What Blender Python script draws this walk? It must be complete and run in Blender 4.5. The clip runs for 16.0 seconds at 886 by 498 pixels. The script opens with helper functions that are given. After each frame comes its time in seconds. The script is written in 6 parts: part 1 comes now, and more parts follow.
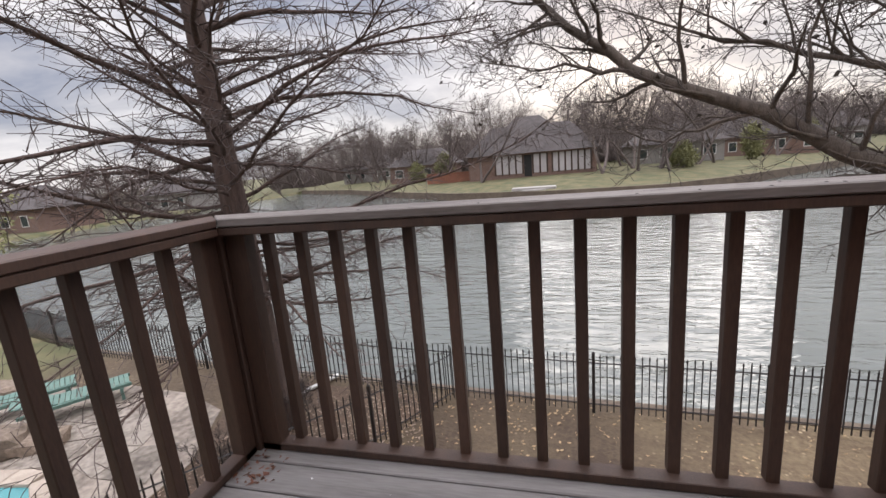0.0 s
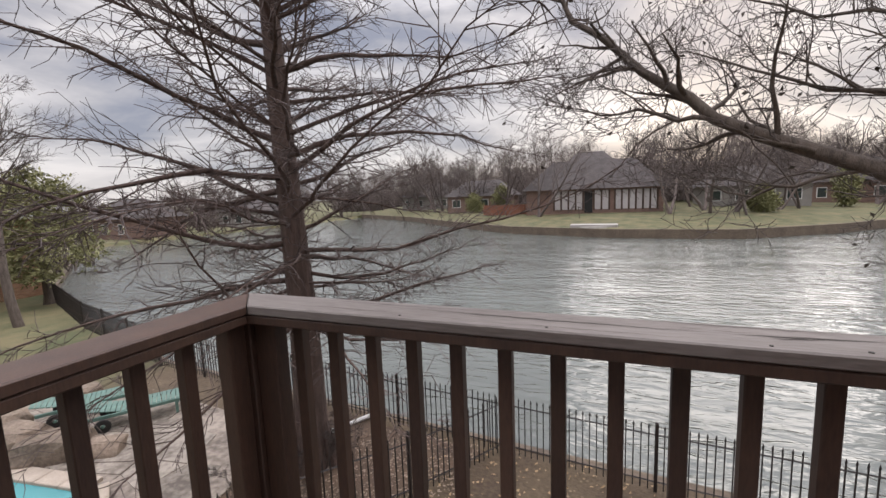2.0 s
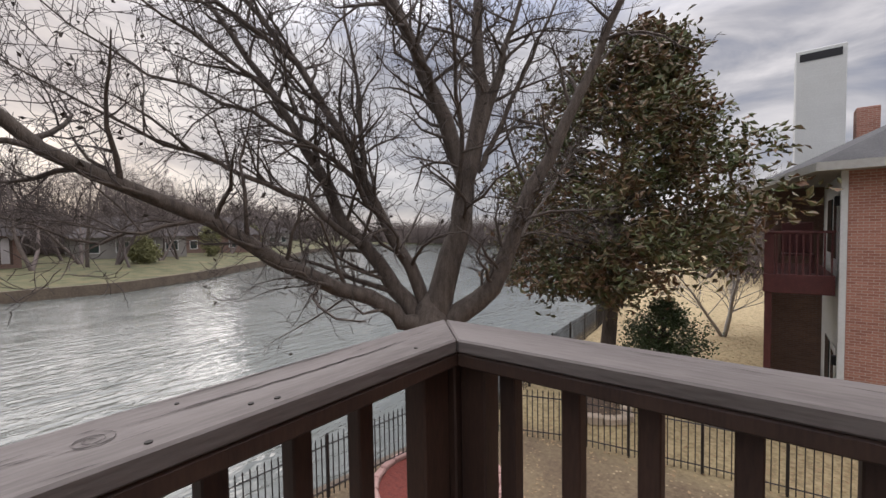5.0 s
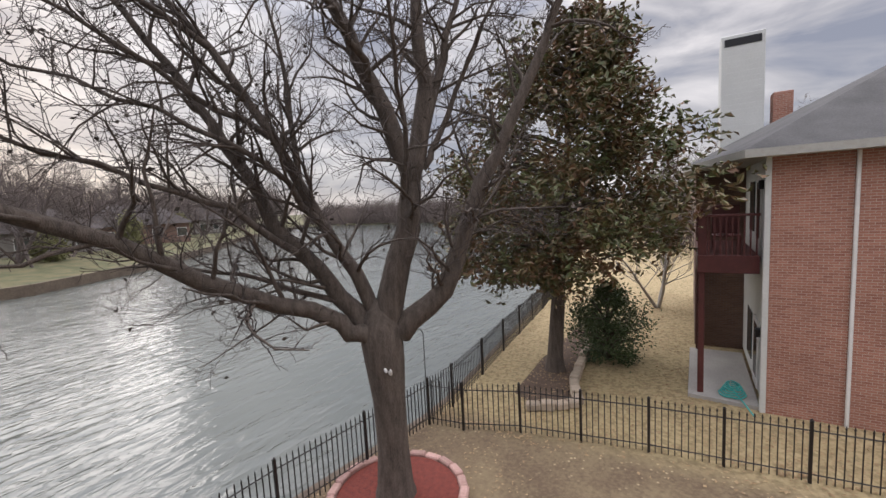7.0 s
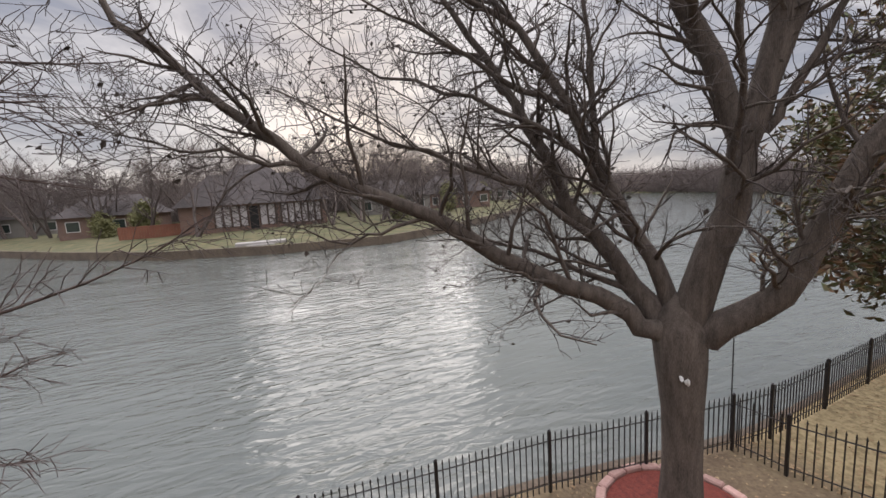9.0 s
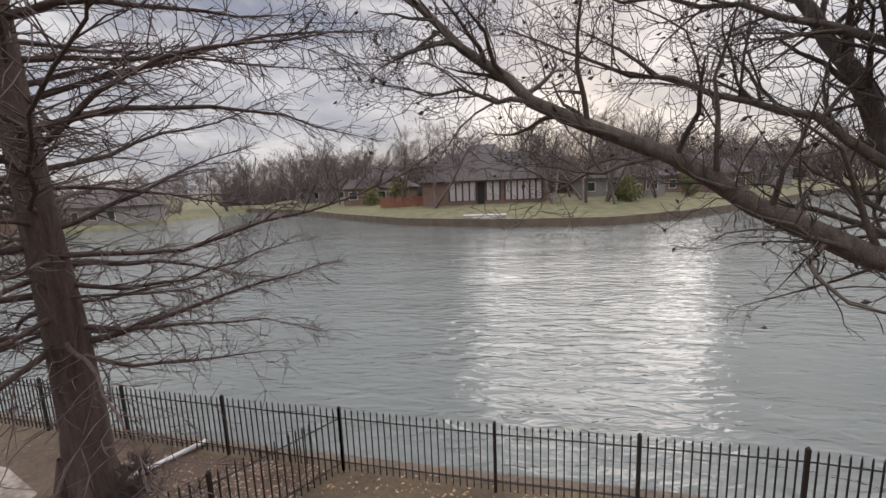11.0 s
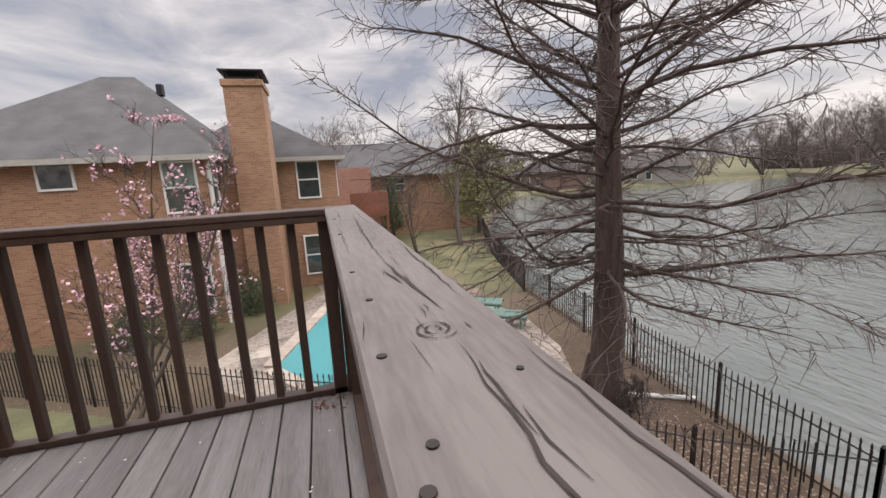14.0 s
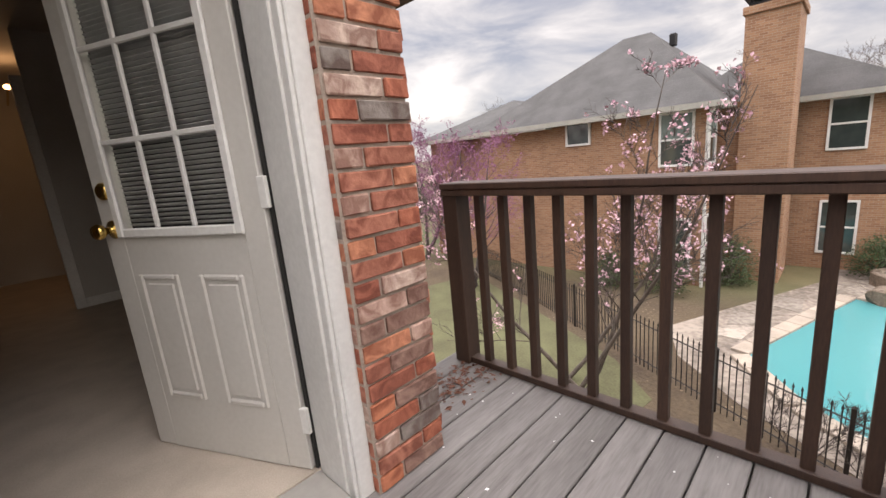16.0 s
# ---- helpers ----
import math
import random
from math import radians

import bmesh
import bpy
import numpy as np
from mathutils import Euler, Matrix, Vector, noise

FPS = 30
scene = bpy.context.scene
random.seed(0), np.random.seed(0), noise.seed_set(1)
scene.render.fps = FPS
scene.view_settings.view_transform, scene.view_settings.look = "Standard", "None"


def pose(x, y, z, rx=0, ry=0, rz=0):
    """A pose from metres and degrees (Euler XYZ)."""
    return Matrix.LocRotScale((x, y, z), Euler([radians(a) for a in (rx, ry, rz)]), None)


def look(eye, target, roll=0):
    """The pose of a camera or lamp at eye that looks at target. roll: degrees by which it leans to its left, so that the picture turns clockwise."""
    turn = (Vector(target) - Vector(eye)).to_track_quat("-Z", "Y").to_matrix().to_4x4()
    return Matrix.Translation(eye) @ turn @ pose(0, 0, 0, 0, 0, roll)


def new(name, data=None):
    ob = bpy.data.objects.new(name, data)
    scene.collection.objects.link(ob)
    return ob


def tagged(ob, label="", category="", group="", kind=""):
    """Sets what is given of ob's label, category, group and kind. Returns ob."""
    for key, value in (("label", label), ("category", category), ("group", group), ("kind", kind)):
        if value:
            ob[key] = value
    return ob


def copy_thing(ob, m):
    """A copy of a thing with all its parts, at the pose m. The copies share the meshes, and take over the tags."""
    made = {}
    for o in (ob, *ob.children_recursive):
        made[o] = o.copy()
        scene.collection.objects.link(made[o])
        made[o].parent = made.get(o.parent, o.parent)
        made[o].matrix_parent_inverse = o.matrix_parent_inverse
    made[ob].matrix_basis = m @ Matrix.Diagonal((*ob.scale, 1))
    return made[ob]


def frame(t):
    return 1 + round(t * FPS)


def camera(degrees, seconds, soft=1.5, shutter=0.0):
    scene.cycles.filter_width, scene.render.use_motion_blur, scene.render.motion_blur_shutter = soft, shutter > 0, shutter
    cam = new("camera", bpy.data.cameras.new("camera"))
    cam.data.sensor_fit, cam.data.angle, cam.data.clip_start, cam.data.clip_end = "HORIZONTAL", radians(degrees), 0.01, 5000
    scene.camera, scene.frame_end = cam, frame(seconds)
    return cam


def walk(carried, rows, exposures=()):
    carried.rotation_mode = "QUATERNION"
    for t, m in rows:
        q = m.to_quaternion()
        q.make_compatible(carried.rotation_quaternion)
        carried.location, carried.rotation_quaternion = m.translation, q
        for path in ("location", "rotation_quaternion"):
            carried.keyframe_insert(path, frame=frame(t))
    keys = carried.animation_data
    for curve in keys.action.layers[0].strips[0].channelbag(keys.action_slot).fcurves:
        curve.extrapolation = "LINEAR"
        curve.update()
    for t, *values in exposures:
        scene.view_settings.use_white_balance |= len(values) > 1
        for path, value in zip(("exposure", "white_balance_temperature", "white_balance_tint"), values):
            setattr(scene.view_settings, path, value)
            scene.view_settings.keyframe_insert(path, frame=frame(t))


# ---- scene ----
cam = camera(94.0, 16.0)
PATH = [
    (0, (0.105, 0.112, 1.098), (-0.394, 2.005, 0.691), -4.9),
    (0.5, (0.049, 0.216, 1.156), (-0.657, 2.053, 0.802), -3.8),
    (1, (0.058, 0.298, 1.222), (-0.775, 2.089, 0.909), -3.3),
    (1.5, (0.075, 0.337, 1.281), (-0.779, 2.123, 0.994), -2.8),
    (2, (0.035, 0.372, 1.295), (-0.705, 2.212, 1.040), -2.2),
    (2.5, (0.051, 0.417, 1.267), (-0.437, 2.343, 1.045), -1.5),
    (3, (0.138, 0.478, 1.224), (0.018, 2.466, 1.042), -1.5),
    (3.5, (0.225, 0.542, 1.212), (0.555, 2.509, 1.066), -0.1),
    (4, (0.320, 0.635, 1.215), (1.122, 2.464, 1.103), -0.3),
    (4.5, (0.417, 0.728, 1.220), (1.666, 2.287, 1.119), -0.6),
    (5, (0.514, 0.804, 1.204), (2.078, 2.047, 1.118), -1.0),
    (5.2, (0.650, 0.917, 1.184), (2.313, 2.025, 1.090), -0.7),
    (7.3, (0.920, 1.119, 1.658), (2.617, 2.156, 1.445), -3.4),
    (7.5, (0.976, 1.142, 1.665), (2.588, 2.305, 1.444), -3.4),
    (8, (1.043, 1.242, 1.700), (2.384, 2.706, 1.456), -3.3),
    (8.5, (1.042, 1.422, 1.769), (2.069, 3.116, 1.495), -3.3),
    (9, (1.026, 1.472, 1.787), (1.731, 3.322, 1.504), -3.5),
    (9.2, (1.018, 1.472, 1.754), (1.597, 3.366, 1.480), -3.5),
    (11.3, (1.036, 1.472, 1.146), (0.557, 3.387, 0.825), -2.1),
    (11.5, (1.091, 1.472, 1.135), (0.484, 3.350, 0.809), -2.0),
    (12, (1.086, 1.472, 1.126), (0.194, 3.225, 0.764), -2.6),
    (12.5, (1.024, 1.468, 1.144), (-0.156, 3.035, 0.752), -2.7),
    (13, (1.032, 1.433, 1.136), (-0.439, 2.730, 0.742), -3.0),
    (13.5, (1.022, 1.383, 1.127), (-0.696, 2.332, 0.744), -3.0),
    (14, (0.985, 1.318, 1.119), (-0.902, 1.865, 0.745), -2.9),
    (14.5, (0.971, 1.267, 1.128), (-0.990, 1.359, 0.746), -2.2),
    (15, (0.840, 1.171, 1.125), (-1.075, 0.763, 0.717), -2.8),
    (15.5, (0.685, 1.090, 1.115), (-1.040, 0.176, 0.678), -3.5),
    (16, (0.439, 1.041, 1.092), (-0.947, -0.337, 0.664), -5.3),
]
walk(cam, [(t, look(eye, target, roll)) for t, eye, target, roll in PATH],
     exposures=[(0, 0.3, 6450, 15), (1.5, 0.15, 6550, 15), (2.5, 0.05, 6550, 15), (3.5, -0.12, 6550, 15), (5, -0.08, 6450, 15), (7.5, 0.05, 6450, 15), (9, -0.05, 6500, 15), (12, -0.05, 6500, 15), (13.5, 0.17, 6650, 15), (14.5, 0.36, 6850, 15), (15.3, 0.48, 7000, 15), (16, 0.62, 6950, 15)])

# ---- light ----
G, WATER_Z = -3.6, -3.95
SUN_AZ, SUN_EL = radians(10), radians(17)
world = bpy.data.worlds.new("overcast_sky")
scene.world = world
world.use_nodes = True
wn, wl = world.node_tree.nodes, world.node_tree.links
wn.clear()
w_out = wn.new("ShaderNodeOutputWorld")
w_bg = wn.new("ShaderNodeBackground")
w_sky = wn.new("ShaderNodeTexSky")
w_sky.sky_type = "NISHITA"
w_sky.sun_disc = False
w_sky.sun_elevation, w_sky.sun_rotation = SUN_EL, SUN_AZ
w_tc = wn.new("ShaderNodeTexCoord")
w_map = wn.new("ShaderNodeMapping")
w_map.inputs["Scale"].default_value = (1.0, 1.0, 3.2)
w_noise = wn.new("ShaderNodeTexNoise")
w_noise.inputs["Scale"].default_value = 3.0
w_noise.inputs["Detail"].default_value = 7
w_noise.inputs["Roughness"].default_value = 0.55
w_noise.inputs["Distortion"].default_value = 0.4
w_ramp = wn.new("ShaderNodeValToRGB")
cr = w_ramp.color_ramp
cr.elements[0].position, cr.elements[0].color = 0.36, (3.5, 3.75, 4.5, 1)
cr.elements[1].position, cr.elements[1].color = 0.62, (9.2, 9.0, 8.9, 1)
e = cr.elements.new(0.48)
e.color = (5.8, 5.8, 6.05, 1)
w_mix = wn.new("ShaderNodeMix")
w_mix.data_type = "RGBA"
w_mix.inputs["Factor"].default_value = 0.86
wl.new(w_tc.outputs["Generated"], w_map.inputs["Vector"])
wl.new(w_map.outputs["Vector"], w_noise.inputs["Vector"])
wl.new(w_noise.outputs["Fac"], w_ramp.inputs["Fac"])
wl.new(w_sky.outputs["Color"], w_mix.inputs["A"])
wl.new(w_ramp.outputs["Color"], w_mix.inputs["B"])
w_sep = wn.new("ShaderNodeSeparateXYZ")
w_grad = wn.new("ShaderNodeMapRange")
w_grad.inputs["From Min"].default_value, w_grad.inputs["From Max"].default_value = 0.38, 0.95
w_grad.inputs["To Min"].default_value, w_grad.inputs["To Max"].default_value = 0.74, 5.2
w_scale = wn.new("ShaderNodeVectorMath")
w_scale.operation = "SCALE"
wl.new(w_tc.outputs["Generated"], w_sep.inputs["Vector"])
wl.new(w_sep.outputs["Z"], w_grad.inputs["Value"])
wl.new(w_mix.outputs["Result"], w_scale.inputs[0])
wl.new(w_grad.outputs["Result"], w_scale.inputs["Scale"])
wl.new(w_scale.outputs["Vector"], w_bg.inputs["Color"])
w_bg.inputs["Strength"].default_value = 0.125
wl.new(w_bg.outputs["Background"], w_out.inputs["Surface"])
sun = new("sun", bpy.data.lights.new("sun", "SUN"))
sun.data.energy, sun.data.angle, sun.data.color = 0.65, radians(30), (1.0, 0.96, 0.9)
sun.matrix_world = look((math.sin(SUN_AZ) * math.cos(SUN_EL) * 40, math.cos(SUN_AZ) * math.cos(SUN_EL) * 40, math.sin(SUN_EL) * 40), (0, 0, 0))
hall_lamp = new("hall_lamp", bpy.data.lights.new("hall_lamp", "POINT"))
hall_lamp.data.energy, hall_lamp.data.color, hall_lamp.data.shadow_soft_size = 2.5, (1.0, 0.55, 0.25), 0.06
hall_lamp.location = (0.24, -5.08, 2.16)


# ---- materials ----
def shade(name, col, col2=None, rough=0.8, scale=8.0, fine=60.0, bump=0.3, metal=0.0, stretch=(1, 1, 1), vary=0.0, coord="Object", spec=0.5, detail=5, dist=0.01, mixpos=(0.35, 0.65)):
    """Two-scale noise between two colours, with a fine relief."""
    m = bpy.data.materials.new(name)
    m.use_nodes = True
    n, l = m.node_tree.nodes, m.node_tree.links
    b = n["Principled BSDF"]
    b.inputs["Roughness"].default_value = rough
    b.inputs["Metallic"].default_value = metal
    b.inputs["Specular IOR Level"].default_value = spec
    tc = n.new("ShaderNodeTexCoord")
    mp = n.new("ShaderNodeMapping")
    mp.inputs["Scale"].default_value = stretch
    l.new(tc.outputs[coord], mp.inputs["Vector"])
    big = n.new("ShaderNodeTexNoise")
    big.inputs["Scale"].default_value = scale
    big.inputs["Detail"].default_value = detail
    small = n.new("ShaderNodeTexNoise")
    small.inputs["Scale"].default_value = fine
    small.inputs["Detail"].default_value = 4
    for t in (big, small):
        l.new(mp.outputs["Vector"], t.inputs["Vector"])
    add = n.new("ShaderNodeMath")
    add.operation = "MULTIPLY_ADD"
    add.inputs[1].default_value = 0.45
    sc = n.new("ShaderNodeMath")
    sc.operation = "MULTIPLY"
    sc.inputs[1].default_value = 0.55
    l.new(big.outputs["Fac"], sc.inputs[0])
    l.new(small.outputs["Fac"], add.inputs[0])
    l.new(sc.outputs[0], add.inputs[2])
    ramp = n.new("ShaderNodeValToRGB")
    c2 = col2 or tuple(c * 0.6 for c in col)
    ramp.color_ramp.elements[0].position, ramp.color_ramp.elements[0].color = mixpos[0], (*c2, 1)
    ramp.color_ramp.elements[1].position, ramp.color_ramp.elements[1].color = mixpos[1], (*col, 1)
    l.new(add.outputs[0], ramp.inputs["Fac"])
    out = ramp.outputs["Color"]
    if vary:
        oi = n.new("ShaderNodeObjectInfo")
        mr = n.new("ShaderNodeMapRange")
        mr.inputs["To Min"].default_value, mr.inputs["To Max"].default_value = 1 - vary, 1 + vary
        l.new(oi.outputs["Random"], mr.inputs["Value"])
        mul = n.new("ShaderNodeVectorMath")
        mul.operation = "SCALE"
        l.new(out, mul.inputs[0])
        l.new(mr.outputs["Result"], mul.inputs["Scale"])
        out = mul.outputs["Vector"]
    l.new(out, b.inputs["Base Color"])
    if bump:
        bp = n.new("ShaderNodeBump")
        bp.inputs["Strength"].default_value = bump
        bp.inputs["Distance"].default_value = dist
        l.new(add.outputs[0], bp.inputs["Height"])
        l.new(bp.outputs["Normal"], b.inputs["Normal"])
    return m


def plain(name, col, rough=0.5, metal=0.0):
    return shade(name, col, tuple(c * 0.82 for c in col), rough, 3, 40, 0.08, metal)


def brick_wall_mat(name, a, b2, mortar, w=0.2, h=0.068):
    """Running brick by box-free mapping on upright walls: along the wall and up."""
    m = bpy.data.materials.new(name)
    m.use_nodes = True
    n, l = m.node_tree.nodes, m.node_tree.links
    b = n["Principled BSDF"]
    b.inputs["Roughness"].default_value = 0.9
    tc = n.new("ShaderNodeTexCoord")
    sep = n.new("ShaderNodeSeparateXYZ")
    l.new(tc.outputs["Object"], sep.inputs[0])
    s = n.new("ShaderNodeMath")
    l.new(sep.outputs["X"], s.inputs[0])
    l.new(sep.outputs["Y"], s.inputs[1])
    com = n.new("ShaderNodeCombineXYZ")
    l.new(s.outputs[0], com.inputs["X"])
    l.new(sep.outputs["Z"], com.inputs["Y"])
    t = n.new("ShaderNodeTexBrick")
    t.inputs["Color1"].default_value = (*a, 1)
    t.inputs["Color2"].default_value = (*b2, 1)
    t.inputs["Mortar"].default_value = (*mortar, 1)
    t.inputs["Scale"].default_value = 1
    t.inputs["Brick Width"].default_value = w
    t.inputs["Row Height"].default_value = h
    t.inputs["Mortar Size"].default_value = 0.006
    l.new(com.outputs[0], t.inputs["Vector"])
    no = n.new("ShaderNodeTexNoise")
    no.inputs["Scale"].default_value = 0.9
    no.inputs["Detail"].default_value = 6
    l.new(tc.outputs["Object"], no.inputs["Vector"])
    mr = n.new("ShaderNodeMapRange")
    mr.inputs["To Min"].default_value, mr.inputs["To Max"].default_value = 0.7, 1.3
    l.new(no.outputs["Fac"], mr.inputs["Value"])
    mul = n.new("ShaderNodeVectorMath")
    mul.operation = "SCALE"
    l.new(t.outputs["Color"], mul.inputs[0])
    l.new(mr.outputs["Result"], mul.inputs["Scale"])
    l.new(mul.outputs["Vector"], b.inputs["Base Color"])
    bp = n.new("ShaderNodeBump")
    bp.inputs["Distance"].default_value = 0.01
    bp.inputs["Strength"].default_value = 0.6
    bp.invert = True
    l.new(t.outputs["Fac"], bp.inputs["Height"])
    l.new(bp.outputs["Normal"], b.inputs["Normal"])
    return m


def shingle_mat(name, col):
    m = shade(name, col, tuple(c * 0.55 for c in col), 0.95, 1.2, 30, 0.3)
    n, l = m.node_tree.nodes, m.node_tree.links
    b = n["Principled BSDF"]
    tc = n.new("ShaderNodeTexCoord")
    wv = n.new("ShaderNodeTexWave")
    wv.wave_type, wv.bands_direction, wv.wave_profile = "BANDS", "Z", "SAW"
    wv.inputs["Scale"].default_value = 1.9
    wv.inputs["Distortion"].default_value = 0.4
    wv.inputs["Detail Scale"].default_value = 6
    l.new(tc.outputs["Object"], wv.inputs["Vector"])
    bp = n.new("ShaderNodeBump")
    bp.inputs["Strength"].default_value, bp.inputs["Distance"].default_value = 0.9, 0.05
    l.new(wv.outputs["Fac"], bp.inputs["Height"])
    l.new(bp.outputs["Normal"], b.inputs["Normal"])
    return m


def siding_mat(name, col):
    m = shade(name, col, tuple(c * 0.85 for c in col), 0.6, 1.0, 20, 0.1)
    n, l = m.node_tree.nodes, m.node_tree.links
    tc = n.new("ShaderNodeTexCoord")
    wv = n.new("ShaderNodeTexWave")
    wv.wave_type, wv.bands_direction, wv.wave_profile = "BANDS", "Z", "SAW"
    wv.inputs["Scale"].default_value = 1.6
    l.new(tc.outputs["Object"], wv.inputs["Vector"])
    bp = n.new("ShaderNodeBump")
    bp.inputs["Strength"].default_value, bp.inputs["Distance"].default_value = 0.5, 0.02
    l.new(wv.outputs["Fac"], bp.inputs["Height"])
    l.new(bp.outputs["Normal"], n["Principled BSDF"].inputs["Normal"])
    return m


def brick_unit_mat():
    """Single bricks: each its own red, brown, buff or charred tone."""
    m = bpy.data.materials.new("mottled_brick")
    m.use_nodes = True
    n, l = m.node_tree.nodes, m.node_tree.links
    b = n["Principled BSDF"]
    b.inputs["Roughness"].default_value = 0.92
    oi = n.new("ShaderNodeObjectInfo")
    r = n.new("ShaderNodeValToRGB")
    r.color_ramp.interpolation = "CONSTANT"
    tones = [(0.38, 0.11, 0.06), (0.29, 0.085, 0.05), (0.45, 0.16, 0.085), (0.42, 0.24, 0.18), (0.34, 0.115, 0.07), (0.25, 0.13, 0.095), (0.48, 0.31, 0.24), (0.42, 0.13, 0.065), (0.20, 0.145, 0.12)]
    els = r.color_ramp.elements
    els[0].color = (*tones[0], 1)
    els[1].position, els[1].color = 1 / 9, (*tones[1], 1)
    for i, c in enumerate(tones[2:]):
        els.new((i + 2) / 9).color = (*c, 1)
    l.new(oi.outputs["Random"], r.inputs["Fac"])
    tc = n.new("ShaderNodeTexCoord")
    off = n.new("ShaderNodeVectorMath")
    off.operation = "MULTIPLY_ADD"
    off.inputs[1].default_value = (1, 1, 1)
    sc = n.new("ShaderNodeMath")
    sc.operation = "MULTIPLY"
    sc.inputs[1].default_value = 37
    l.new(oi.outputs["Random"], sc.inputs[0])
    l.new(tc.outputs["Object"], off.inputs[0])
    l.new(sc.outputs[0], off.inputs[2])
    no = n.new("ShaderNodeTexNoise")
    no.inputs["Scale"].default_value, no.inputs["Detail"].default_value = 13, 6
    no.inputs["Distortion"].default_value = 1.2
    l.new(off.outputs[0], no.inputs["Vector"])
    r2 = n.new("ShaderNodeValToRGB")
    r2.color_ramp.elements[0].position, r2.color_ramp.elements[0].color = 0.40, (0.55, 0.50, 0.5, 1)
    r2.color_ramp.elements[1].position, r2.color_ramp.elements[1].color = 0.66, (1.3, 1.55, 1.65, 1)
    l.new(no.outputs["Fac"], r2.inputs["Fac"])
    mx = n.new("ShaderNodeMix")
    mx.data_type, mx.blend_type = "RGBA", "MULTIPLY"
    mx.inputs["Factor"].default_value = 0.9
    l.new(r.outputs["Color"], mx.inputs["A"])
    l.new(r2.outputs["Color"], mx.inputs["B"])
    l.new(mx.outputs["Result"], b.inputs["Base Color"])
    n2 = n.new("ShaderNodeTexNoise")
    n2.inputs["Scale"].default_value, n2.inputs["Detail"].default_value = 90, 4
    l.new(off.outputs[0], n2.inputs["Vector"])
    bp = n.new("ShaderNodeBump")
    bp.inputs["Strength"].default_value, bp.inputs["Distance"].default_value = 0.6, 0.004
    l.new(n2.outputs["Fac"], bp.inputs["Height"])
    l.new(bp.outputs["Normal"], b.inputs["Normal"])
    return m


def water_mat(name, col, wave=1.0, strength=0.5, rough=0.06):
    m = bpy.data.materials.new(name)
    m.use_nodes = True
    n, l = m.node_tree.nodes, m.node_tree.links
    b = n["Principled BSDF"]
    b.inputs["Base Color"].default_value = (*col, 1)
    b.inputs["Roughness"].default_value, b.inputs["IOR"].default_value = rough, 1.48
    tc = n.new("ShaderNodeTexCoord")
    mp = n.new("ShaderNodeMapping")
    mp.inputs["Rotation"].default_value = (0, 0, radians(14))
    mp.inputs["Scale"].default_value = (0.9 / wave, 2.6 / wave, 1)
    l.new(tc.outputs["Object"], mp.inputs["Vector"])
    a = n.new("ShaderNodeTexNoise")
    a.inputs["Scale"].default_value, a.inputs["Detail"].default_value, a.inputs["Distortion"].default_value = 1.15, 3, 0.6
    c = n.new("ShaderNodeTexNoise")
    c.inputs["Scale"].default_value, c.inputs["Detail"].default_value = 0.16, 3
    for t in (a, c):
        l.new(mp.outputs["Vector"], t.inputs["Vector"])
    mr = n.new("ShaderNodeMapRange")
    mr.inputs["From Min"].default_value, mr.inputs["From Max"].default_value = 0.3, 0.7
    mr.inputs["To Min"].default_value, mr.inputs["To Max"].default_value = 0.35, 1.2
    l.new(c.outputs["Fac"], mr.inputs["Value"])
    mu = n.new("ShaderNodeMath")
    mu.operation = "MULTIPLY"
    l.new(a.outputs["Fac"], mu.inputs[0])
    l.new(mr.outputs["Result"], mu.inputs[1])
    bp = n.new("ShaderNodeBump")
    bp.inputs["Strength"].default_value, bp.inputs["Distance"].default_value = strength, 0.25 * wave
    l.new(mu.outputs[0], bp.inputs["Height"])
    l.new(bp.outputs["Normal"], b.inputs["Normal"])
    return m


